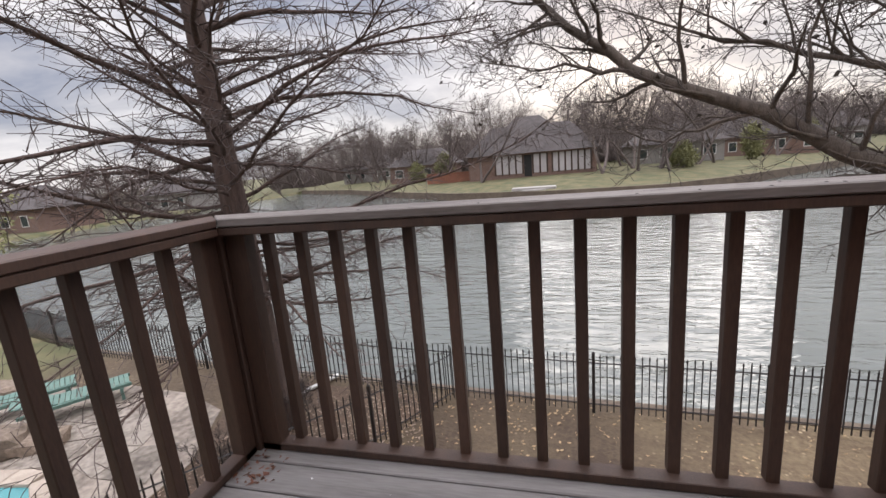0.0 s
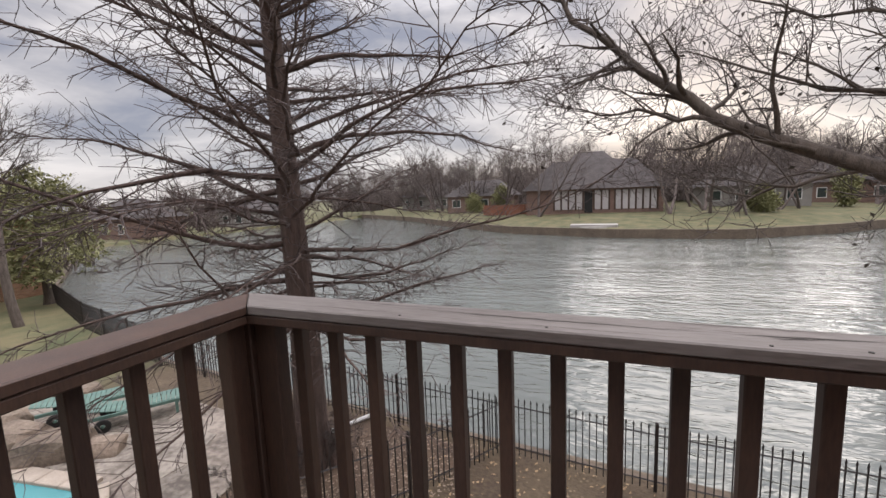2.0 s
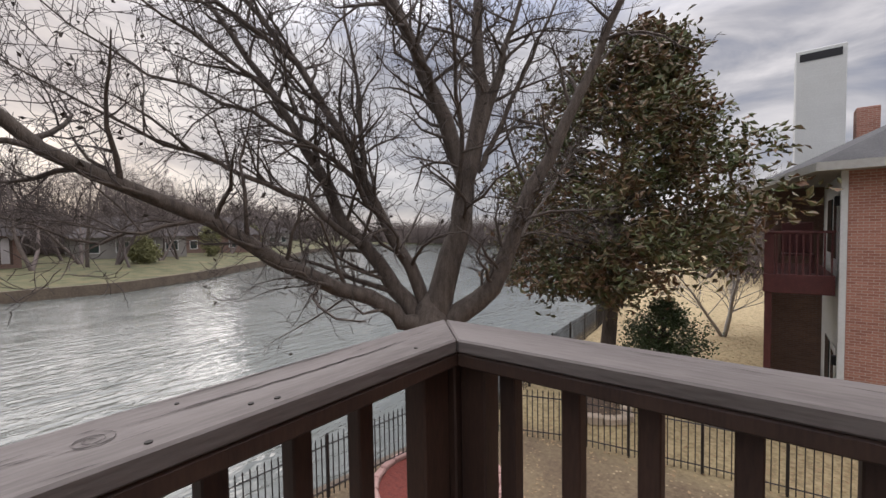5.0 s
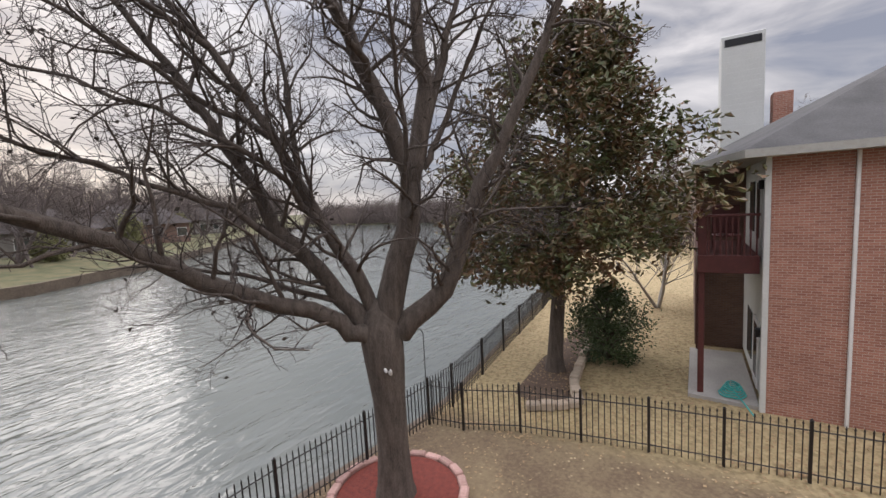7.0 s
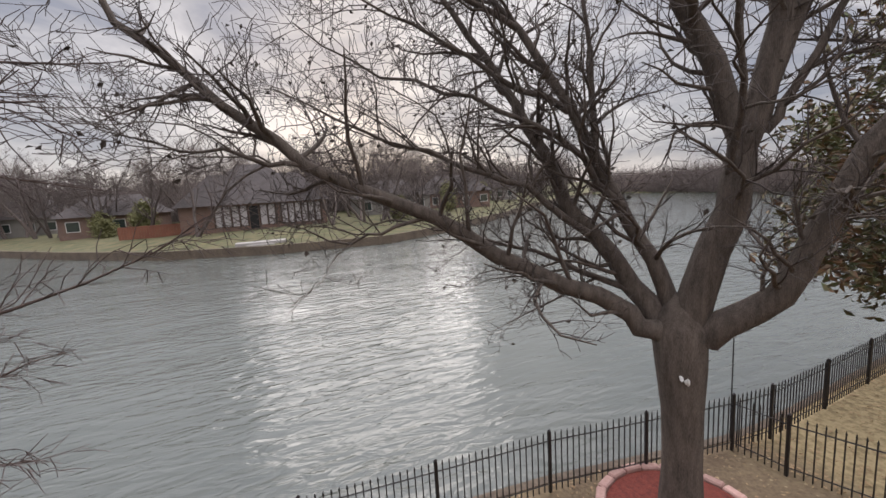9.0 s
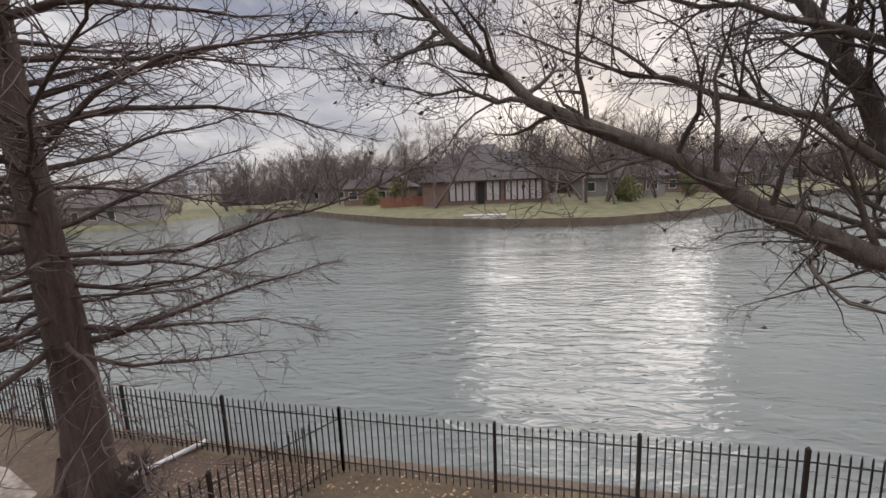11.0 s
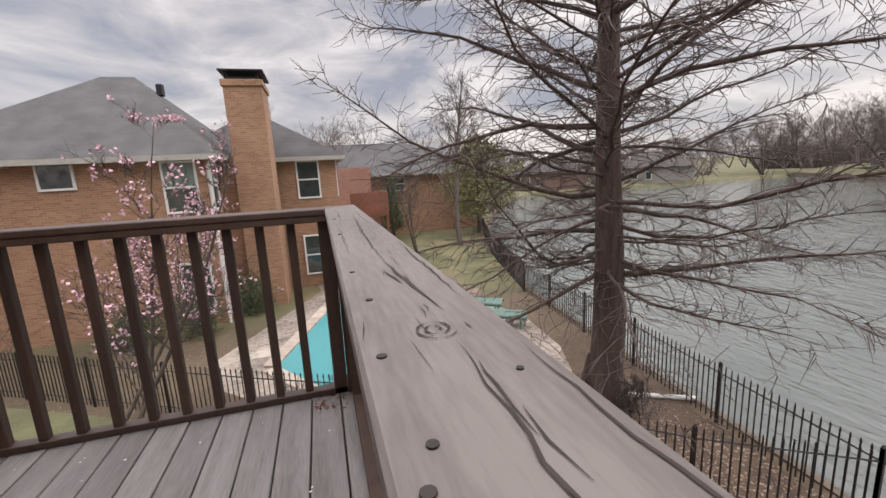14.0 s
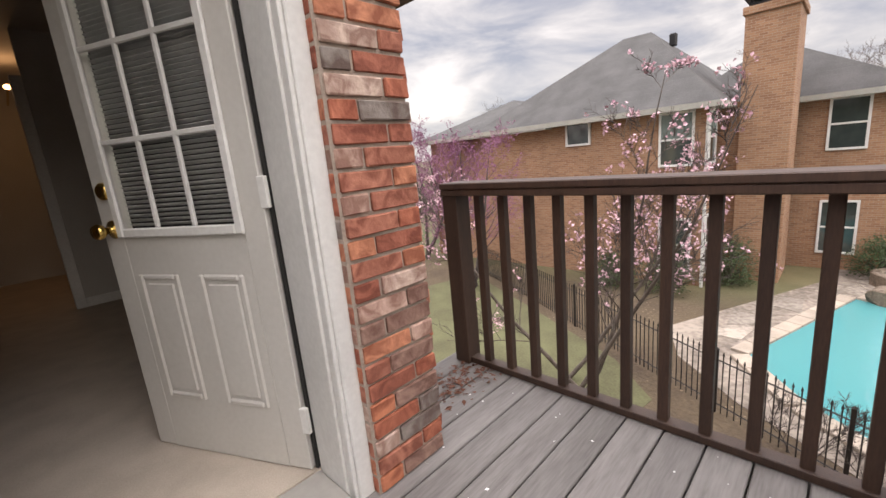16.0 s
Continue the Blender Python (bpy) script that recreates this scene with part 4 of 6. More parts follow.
spa = thing("spa", (-15.6, 3.3, G), "small raised spa pool with turquoise water and stone rim", "spa pool")
SPA = [(1.9, 0.75), (1.2, 1.15), (0.2, 0.6), (-0.9, 0.1), (-1.4, -0.8), (-0.6, -1.3), (0.6, -0.7), (1.7, 0.2)]
part("water_surface", prism(SPA, 0.0, 0.33), M_POOLW, spa)
for (x0, y0), (x1, y1) in zip(SPA, SPA[1:] + SPA[:1]):
    L = math.hypot(x1 - x0, y1 - y0)
    ex, ey = (x1 - x0) / L, (y1 - y0) / L
    w = 0.24
    poly = [(x0, y0), (x1, y1), (x1 + ey * w + ex * 0.08, y1 - ex * w + ey * 0.08), (x0 + ey * w - ex * 0.08, y0 - ex * w - ey * 0.08)]
    if inside((poly[2][0] - ex * 0.2, poly[2][1] - ey * 0.2), SPA):
        poly = [(x0, y0), (x1, y1), (x1 - ey * w, y1 + ex * w), (x0 - ey * w, y0 + ex * w)]
    part("rim_stone", prism(poly, 0.0, 0.42 + rng.uniform(-0.03, 0.03), 0.03), M_ROCK if y0 + y1 < 0.9 else M_COPING, spa)


def boulder(x, y, sx, sy, sz, seed, turn=0):
    bm = bmesh.new()
    bmesh.ops.create_icosphere(bm, subdivisions=3, radius=1)
    for v in bm.verts:
        p = v.co.copy()
        k = 1 + 0.34 * noise.noise(p * 1.3 + Vector((seed * 7.1, 0, 0))) + 0.12 * noise.noise(p * 4 + Vector((0, seed * 3.3, 0)))
        v.co = Vector((max(-0.8, min(0.8, p.x * k)) * sx, max(-0.8, min(0.8, p.y * k)) * sy, max(-0.35, min(0.72, p.z * k)) * sz))
    ob = part("boulder", bm, M_ROCK)
    ob.matrix_world = pose(x, y, G + 0.25 * sz, 0, 0, turn)
    return tagged(ob, "weathered brown boulder beside the pool", "boulder", "pool boulders")


for i, b in enumerate([(-11.2, 4.45, 0.75, 0.5, 0.55, 20), (-10.2, 4.6, 0.8, 0.5, 0.5, 40), (-9.5, 4.95, 0.6, 0.35, 0.3, 30), (-13.5, 4.6, 1.0, 0.45, 0.6, 30), (-12.6, 4.85, 0.5, 0.4, 0.4, 0), (-12.8, 6.3, 0.8, 0.4, 0.4, 10), (-14.9, 6.0, 1.0, 0.5, 0.4, 5), (-13.9, 5.3, 0.5, 0.4, 0.35, 60),
                       (-14.3, 2.35, 0.8, 0.4, 0.45, 60), (-13.3, 3.5, 0.7, 0.35, 0.4, 45), (-16.9, 5.6, 1.1, 0.5, 0.5, 10), (-19.0, 5.0, 1.4, 0.6, 0.7, 0), (-20.6, 3.6, 1.0, 0.8, 0.8, 30)]):
    boulder(*b[:5], i + 1, b[5])


def lounger():
    ob = thing("sun_lounger", (0, 0, 0), "faded green plastic sun lounger with wheels on the terrace", "sun lounger", "pool loungers")
    for s in (-1, 1):
        part("side_rail", box(-0.95, 0.95, s * 0.31 - 0.025, s * 0.31 + 0.025, 0.28, 0.36, 0.01), M_GREEN, ob)
        part("leg", box(0.72, 0.78, s * 0.31 - 0.03, s * 0.31 + 0.03, 0.0, 0.28, 0.008), M_GREEN, ob)
        w = lathe([(0.05, -0.02), (0.13, -0.025), (0.15, -0.02), (0.15, 0.02), (0.13, 0.025), (0.05, 0.02)], 14)
        wh = part("wheel", w, M_DARK, ob, "dark grey wheel")
        wh.location = (-0.62, s * 0.39, 0.15)
        hub = part("hub", lathe([(0.001, -0.03), (0.04, -0.03), (0.04, 0.03), (0.001, 0.03)], 10), M_GREEN, wh)
    for i in range(13):
        x = -0.25 + i * 0.094
        part("seat_slat", box(x - 0.042, x + 0.042, -0.30, 0.30, 0.345, 0.372, 0.006), M_GREEN, ob)
    for i in range(8):
        a = radians(14)
        d = 0.05 + i * 0.094
        sl = part("back_slat", box(-0.042, 0.042, -0.30, 0.30, -0.013, 0.013, 0.006), M_GREEN, ob)
        sl.matrix_basis = pose(-0.30 - d * math.cos(a), 0, 0.362 + d * math.sin(a), 0, math.degrees(a), 0)
    return ob


lo = lounger()
lo.matrix_world = pose(-10.1, 6.15, G + 0.035, 0, 0, 54)
copy_thing(lo, pose(-11.5, 5.95, G + 0.035, 0, 0, 57))
pipe = rod((-5.5, 6.75, G + 0.05), (-4.75, 8.0, G + 0.08), 0.045, 10)
tagged(part("pipe", pipe, M_PIPE), "white plastic pipe lying on the leafy ground", "pipe")
bed = [(-6.0, 3.6), (-4.6, 4.1), (-3.0, 6.0), (-2.1, 7.4), (-6.0, 7.8), (-7.6, 7.6), (-6.6, 6.5), (-5.95, 5.0)]
tagged(part("planting_bed", prism(bed, G - 0.1, G + 0.012), M_MULCHBED), "brown leaf mulch bed around the cypress", "planting bed", kind="structure")
tagged(part("lawn_side", prism([(-6.9, -1.2), (-8.0, -2.3), (-9.8, -5.6), (-11.8, -9.5), (-3, -12), (-1.4, -2.0)], G - 0.1, G + 0.008), shade("short_green_lawn", (0.125, 0.125, 0.058), (0.075, 0.07, 0.034), 0.95, 1.5, 20, 0.6)), "short green side lawn", "lawn", kind="structure")

# stone ring with red mulch round the big tree
ring = thing("tree_ring", (6.33, 5.62, G), "ring of pink stones with red mulch around the big tree", "tree ring")
part("mulch", prism([(1.12 * math.cos(2 * math.pi * i / 28), 1.12 * math.sin(2 * math.pi * i / 28)) for i in range(28)], 0.0, 0.09), M_REDMULCH, ring, "bright red mulch")
rng = random.Random(3)
for i in range(22):
    a = 2 * math.pi * i / 22
    b = box(-0.08, 0.08, -0.165, 0.165, 0, 0.15 + rng.uniform(-0.02, 0.02), 0.025)
    part("edging_stone", b, M_PINKSTONE, ring).matrix_basis = pose(1.2 * math.cos(a), 1.2 * math.sin(a), 0, 0, 0, math.degrees(a) + rng.uniform(-6, 6))

# ---- trees ----
def cypress(x, y):
    rng = random.Random(11)
    ob = thing("bald_cypress", (x, y, G), "bare bald cypress with reddish trunk and feathery horizontal branches", "tree")
    top = 15.5
    trunk = Tubes()
    zs = [0, 0.25, 0.7, 1.6, 3, 4.6, 6.2, 8, 10, 12.5, top]
    pts = [(0.10 * math.sin(z * 0.55) + 0.008 * z, -0.010 * z + 0.03 * math.sin(z), z) for z in zs]
    rad = [0.44, 0.37, 0.32, 0.28, 0.245, 0.205, 0.18, 0.15, 0.11, 0.06, 0.015]
    trunk.add(pts, rad, 16)
    for k in range(6):
        a = k * 1.05 + 0.2
        trunk.add([(0.58 * math.cos(a), 0.58 * math.sin(a), -0.05), (0.37 * math.cos(a), 0.37 * math.sin(a), 0.3), (0.24 * math.cos(a), 0.24 * math.sin(a), 1.2)], [0.14, 0.13, 0.06], 7)
    trunk.build("trunk", M_BARK1, ob, "reddish brown fluted bark")
    twigs = Tubes()
    n = 140
    for i in range(n):
        z = 2.7 + (top - 3.2) * (i / n) ** 1.12 + rng.uniform(-0.15, 0.15)
        x0 = float(np.interp(z, zs, [p[0] for p in pts]))
        y0 = float(np.interp(z, zs, [p[1] for p in pts]))
        az = i * 2.399 + rng.uniform(-0.3, 0.3)
        up = np.interp(z, [2.7, 4.2, 6, 8, 15], [-0.12, 0.05, 0.22, 0.48, 0.8]) + rng.uniform(-0.12, 0.14)
        L = np.interp(z, [2.7, 4.0, 7, 11, 15], [3.8, 5.2, 5.3, 3.8, 1.0]) * rng.uniform(0.5, 1.12)
        r0 = np.interp(z, [2.7, 7, 15], [0.045, 0.056, 0.018]) * rng.uniform(0.55, 1.3)
        lift = np.interp(z, [2.7, 6, 10], [0.012, 0.0, 0.03])
        p = bent(rng, (x0, y0, z), (math.cos(az), math.sin(az), up), L, 9, 0.13, lift)
        limb = Tubes()
        limb.add(p, [r0 * (1 - 0.9 * (k / 9) ** 0.8) for k in range(10)], 6)
        limb.build("limb", M_BARK1, ob)
        m = int(6.6 * L)
        for j in range(m):
            t = 0.12 + 0.86 * (j + rng.random()) / m
            q, d = along(p, t)
            flat = Vector((-d.y, d.x, 0)).normalized() * (1 if j % 2 else -1)
            dd = d * 0.75 + flat * rng.uniform(0.5, 1.0) + Vector((0, 0, rng.uniform(-0.25, 0.30)))
            l2 = rng.uniform(0.4, 1.6) * (1.15 - 0.65 * t)
            s = bent(rng, q, dd, l2, 4, 0.2, -0.03)
            rr = 0.013 * (1.2 - 0.7 * t)
            twigs.add(s, [rr, rr * 0.8, rr * 0.6, rr * 0.45, rr * 0.3], 3)
            for _ in range(rng.randint(3, 5)):
                q2, d2 = along(s, rng.uniform(0.15, 1.0))
                s2 = bent(rng, q2, fan(d2, rng, rng.uniform(25, 60)) + Vector((0, 0, -0.1)), rng.uniform(0.16, 0.45), 2, 0.18, -0.06)
                twigs.add(s2, [0.006, 0.005, 0.0035], 3)
    # bare suckers hanging off the lower trunk
    for i in range(120):
        z = rng.uniform(2.2, 5.6)
        a = rng.uniform(0, 6.28)
        s = bent(rng, (0.25 * math.cos(a), 0.25 * math.sin(a), z), (math.cos(a), math.sin(a), rng.uniform(-0.5, 0.9)), rng.uniform(0.4, 1.7), 5, 0.22, -0.05)
        twigs.add(s, [0.009, 0.008, 0.007, 0.005, 0.004, 0.003], 3)
    tagged(twigs.build("crown", M_TWIG1, ob), kind="stuff")
    return ob


cypress(-5.12, 6.11)


def spread(rng, limbs, twigs, leaves, pts, radii, level, density, length, leafy):
    """Side branches along a limb, and theirs in turn."""
    total = sum((b - a).length for a, b in zip(pts, pts[1:]))
    n = max(2, int(total * density))
    for j in range(n):
        t = 0.14 + 0.86 * (j + rng.random()) / n
        q, d = along(pts, min(t, 0.995))
        r = float(np.interp(t * (len(pts) - 1), range(len(pts)), radii))
        dd = fan(d, rng, rng.uniform(22, 75)) + Vector((0, 0, 0.12))
        L = length * rng.uniform(0.55, 1.25) * (1.15 - 0.5 * t)
        segs = 5 if level < 2 else 3
        s = bent(rng, q, dd, L, segs, 0.24, 0.015)
        r1 = min(r * 0.55, (0.04, 0.015, 0.0065)[level])
        rr = [max(0.004, r1 * (1 - 0.8 * k / segs)) for k in range(segs + 1)]
        (limbs if level == 0 else twigs).add(s, rr, 5 if level == 0 else 3)
        if level < 2:
            spread(rng, limbs, twigs, leaves, s, rr, level + 1, (5.2, 7.5)[level], (0.78, 0.34)[level], leafy)
        elif rng.random() < leafy:
            leaves.add(s[-1], rng.uniform(0.06, 0.11), rng, 0.6)


def big_tree(x, y):
    rng = random.Random(5)
    ob = thing("shade_tree", (x, y, G), "large bare multi-stemmed shade tree with grey-brown bark and few dried leaves", "tree")
    trunk, limbs, twigs, leaves = Tubes(), Tubes(), Tubes(), Cards()
    trunk.add([(0, 0, -0.05), (0, 0, 0.25), (0.01, 0, 1.0), (-0.01, 0.0, 1.9), (-0.03, 0.02, 2.6), (-0.05, 0.05, 3.15), (-0.05, 0.05, 3.42), (-0.05, 0.05, 3.7)], [0.42, 0.33, 0.28, 0.29, 0.35, 0.38, 0.27, 0.05], 16)
    trunk.build("trunk", M_BARK2, ob, "smooth grey-brown trunk that forks at head height")
    o = Vector((x, y, G))
    main = [
        ([(6.14, 5.77, -0.57), (5.72, 6.08, -0.21), (4.30, 6.61, 0.56), (3.01, 6.89, 1.41), (1.37, 7.17, 2.20), (0.48, 7.34, 2.97), (-0.53, 7.49, 3.91), (-0.99, 7.56, 5.02)], 0.175, 1.0),
        ([(6.27, 5.80, -0.48), (6.09, 6.01, 0.57), (5.78, 6.32, 1.36), (5.23, 6.78, 2.92), (4.70, 7.27, 4.14), (3.93, 7.85, 5.30), (2.84, 8.60, 6.74)], 0.15, 1.0),
        ([(6.15, 5.95, -0.43), (5.79, 6.32, 0.40), (5.35, 6.72, 1.19), (5.00, 7.15, 2.30), (4.55, 7.61, 3.43), (3.99, 8.13, 4.65), (3.31, 8.71, 6.09)], 0.18, 1.0),
        ([(6.36, 5.67, -0.49), (6.69, 5.27, 1.29), (6.75, 5.22, 2.22), (6.35, 5.64, 3.73), (5.81, 5.79, 4.73), (4.77, 6.07, 6.06), (3.66, 6.32, 7.44)], 0.26, 0.9),
        ([(6.75, 5.23, 2.11), (6.98, 4.94, 3.68), (6.92, 5.02, 4.88), (6.91, 5.01, 6.51), (6.81, 5.13, 8.08)], 0.19, 0.9),
        ([(6.78, 5.16, 2.11), (7.17, 4.67, 4.11), (7.33, 4.49, 4.94), (7.74, 4.03, 6.86)], 0.11, 0.9),
        ([(6.50, 5.48, -0.55), (7.00, 4.82, 0.15), (7.30, 4.40, 1.43), (7.71, 3.73, 3.03), (8.08, 3.08, 4.67), (8.51, 2.34, 6.58)], 0.23, 0.9),
        ([(6.88, 5.04, 2.28), (7.04, 4.82, 2.75), (7.36, 4.37, 3.93), (7.65, 3.97, 4.94), (7.93, 3.66, 6.24)], 0.07, 0.9),
        ([(5.36, 6.55, 0.99), (4.48, 6.83, 1.77), (3.46, 6.98, 2.10), (2.22, 7.28, 2.63), (1.09, 7.73, 3.28)], 0.065, 1.2),
        ([(5.22, 6.79, 2.84), (4.18, 7.15, 3.41), (2.96, 7.18, 4.05), (1.88, 7.05, 4.47)], 0.06, 1.2),
        ([(5.78, 6.24, 1.36), (4.82, 6.54, 2.44), (3.76, 7.09, 3.10), (2.56, 7.61, 3.44), (1.44, 7.86, 4.20)], 0.06, 1.2),
        ([(6.35, 5.65, 3.64), (5.31, 5.29, 4.39), (3.95, 5.31, 5.03), (2.75, 5.33, 6.02)], 0.07, 1.1),
        ([(4.70, 7.27, 4.14), (3.53, 7.51, 4.76), (2.38, 7.54, 5.27), (1.20, 7.52, 6.25)], 0.055, 1.2),
        ([(5.84, 6.21, 0.12), (5.20, 7.08, 0.52), (4.33, 8.10, 0.88), (3.36, 9.07, 1.16)], 0.06, 1.2),
        ([(6.64, 5.31, 1.66), (6.10, 4.80, 2.83), (5.29, 4.37, 4.18), (4.53, 4.00, 5.65)], 0.06, 1.0),
        ([(5.61, 6.46, 1.72), (5.55, 6.68, 3.16), (5.59, 6.90, 4.55), (5.43, 7.07, 6.27)], 0.07, 1.0),
        ([(7.07, 4.71, 0.34), (7.85, 4.64, 1.11), (8.93, 4.42, 2.19), (9.84, 4.12, 3.52)], 0.06, 1.0),
        ([(1.37, 7.17, 2.20), (0.68, 7.22, 2.34), (-0.09, 7.61, 2.46), (-1.02, 7.94, 2.80)], 0.04, 1.6),
        ([(3.01, 6.89, 1.41), (2.25, 7.00, 1.24), (1.58, 7.28, 1.19), (0.83, 7.58, 1.57)], 0.035, 1.6),
    ]
    for pts, r0, dens in main:
        fine = []
        for a, b in zip(pts, pts[1:]):
            a, b = Vector(a) - o, Vector(b) - o
            for k in range(3):
                wob = Vector((rng.gauss(0, 0.035), rng.gauss(0, 0.035), rng.gauss(0, 0.035))) if k else Vector()
                fine.append(a.lerp(b, k / 3) + wob)
        fine.append(Vector(pts[-1]) - o)
        k = len(fine)
        rad = [r0 * (1 - 0.86 * (i / (k - 1)) ** 0.85) for i in range(k)]
        limb = Tubes()
        limb.add(fine, rad, 9)
        limb.build("limb", M_BARK2, ob)
        spread(rng, limbs, twigs, leaves, fine, rad, 0, 3.3 * dens, 1.75, 0.08)
    tagged(limbs.build("branchwork", M_BARK2, ob), kind="stuff")
    tagged(twigs.build("crown", M_TWIG2, ob), kind="stuff")
    tagged(leaves.build("foliage", M_DRYLEAF, ob, "few clinging dried leaves"), kind="stuff")
    return ob


big_tree(6.33, 5.66)
bloom = thing("white_ornament", (6.08, 5.49, -1.09), "small white flower ornament tied to the trunk", "ornament")
bm = bmesh.new()
rng = random.Random(2)
for i in range(9):
    m = pose(rng.uniform(-0.1, 0.1), rng.uniform(-0.07, 0.02), rng.uniform(-0.06, 0.06), rng.uniform(0, 180), rng.uniform(0, 180), 0) @ Matrix.Diagonal((1.4, 0.7, 0.5, 1))
    bmesh.ops.create_icosphere(bm, subdivisions=1, radius=0.055, matrix=m)
part("petals", bm, M_PIPE, bloom).matrix_basis = pose(0, 0, 0, 0, 0, 45)


def evergreen(name, x, y, base, top, rmax, count, leaf, mat, label, seed, trunk_r=0.2, bark=M_BARK2, lean=(0, 0), shape=None):
    rng = random.Random(seed)
    ob = thing(name, (x, y, G), label, "tree")
    hgt = top - G
    tk = Tubes()
    tk.add([(0, 0, -0.05), (0.02, 0, 0.5), (lean[0] * 0.3, lean[1] * 0.3, hgt * 0.4), (lean[0] * 0.8, lean[1] * 0.8, hgt * 0.92)], [trunk_r * 1.4, trunk_r, trunk_r * 0.7, 0.03], 10)
    crown = Cards()
    lo = base - G
    for i in range(count):
        t = rng.random() ** 0.9
        z = lo + (hgt - lo) * t
        if shape:
            rr = float(np.interp(t, shape[0], shape[1])) * rmax
        else:
            rr = rmax * math.sin(math.pi * min(1, 0.12 + 0.88 * t)) ** 0.7
        a = rng.uniform(0, 6.283)
        rr *= 0.80 + 0.55 * noise.noise(Vector((math.cos(a) * 1.8, math.sin(a) * 1.8, z * 0.9 + seed)))
        q = rr * math.sqrt(rng.uniform(0.18, 1.0))
        if rmax > 3 and noise.noise(Vector((q * math.cos(a) * 0.75, q * math.sin(a) * 0.75, z * 0.75 + seed))) < -0.07:
            continue
        c = Vector((lean[0] * t + q * math.cos(a), lean[1] * t + q * math.sin(a), z + rng.gauss(0, 0.15)))
        if i % 5 == 0:
            b0 = Vector((lean[0] * t * 0.8, lean[1] * t * 0.8, max(lo * 0.8, z - 0.6)))
            tk.add([b0, b0.lerp(c, 0.5) + Vector((0, 0, 0.1)), c], [0.05, 0.03, 0.01], 4)
        for _ in range(22):
            p = c + Vector((rng.gauss(0, 0.2), rng.gauss(0, 0.2), rng.gauss(0, 0.15))) * (leaf / 0.2) ** 0.5
            crown.add(p, leaf * rng.uniform(0.6, 1.2), rng)
    tk.build("trunk", bark, ob)
    crown.build("crown", mat, ob)
    return ob


evergreen("magnolia_tree", 13.15, 4.66, -0.8, 6.5, 4.15, 1750, 0.24, M_MAGLEAF, "dense evergreen magnolia with glossy dark green and russet leaves", 31, 0.24, lean=(0.15, -0.9), shape=([0, 0.12, 0.3, 0.5, 0.75, 0.9, 1], [0.45, 0.85, 1.0, 0.92, 0.66, 0.42, 0.12]))
evergreen("shrub", 14.6, 3.35, -3.5, -1.2, 1.5, 330, 0.12, M_SHRUB, "green shrub under the magnolia", 32, 0.05)
evergreen("conifer_tree", -27.5, 12.5, -2.2, 3.2, 3.2, 420, 0.3, M_CONIF, "yellow-green evergreen behind the cypress", 33, 0.2)
evergreen("conifer_tree", -28.5, 6.2, -3.0, 0.6, 1.0, 120, 0.2, M_SHRUB, "dark green columnar evergreen by a brick house", 34, 0.1)
for i, (sx, sy, r, h) in enumerate([(-13.0, -2.7, 0.9, 1.2), (-14.6, -1.3, 0.8, 1.2), (-17.0, 2.0, 0.8, 1.1), (-12.9, -4.4, 0.8, 1.0)]):
    evergreen("shrub", sx, sy, G + 0.1, G + h, r, 110, 0.09, M_SHRUB, "clipped green shrub against the brick house", 40 + i, 0.04)


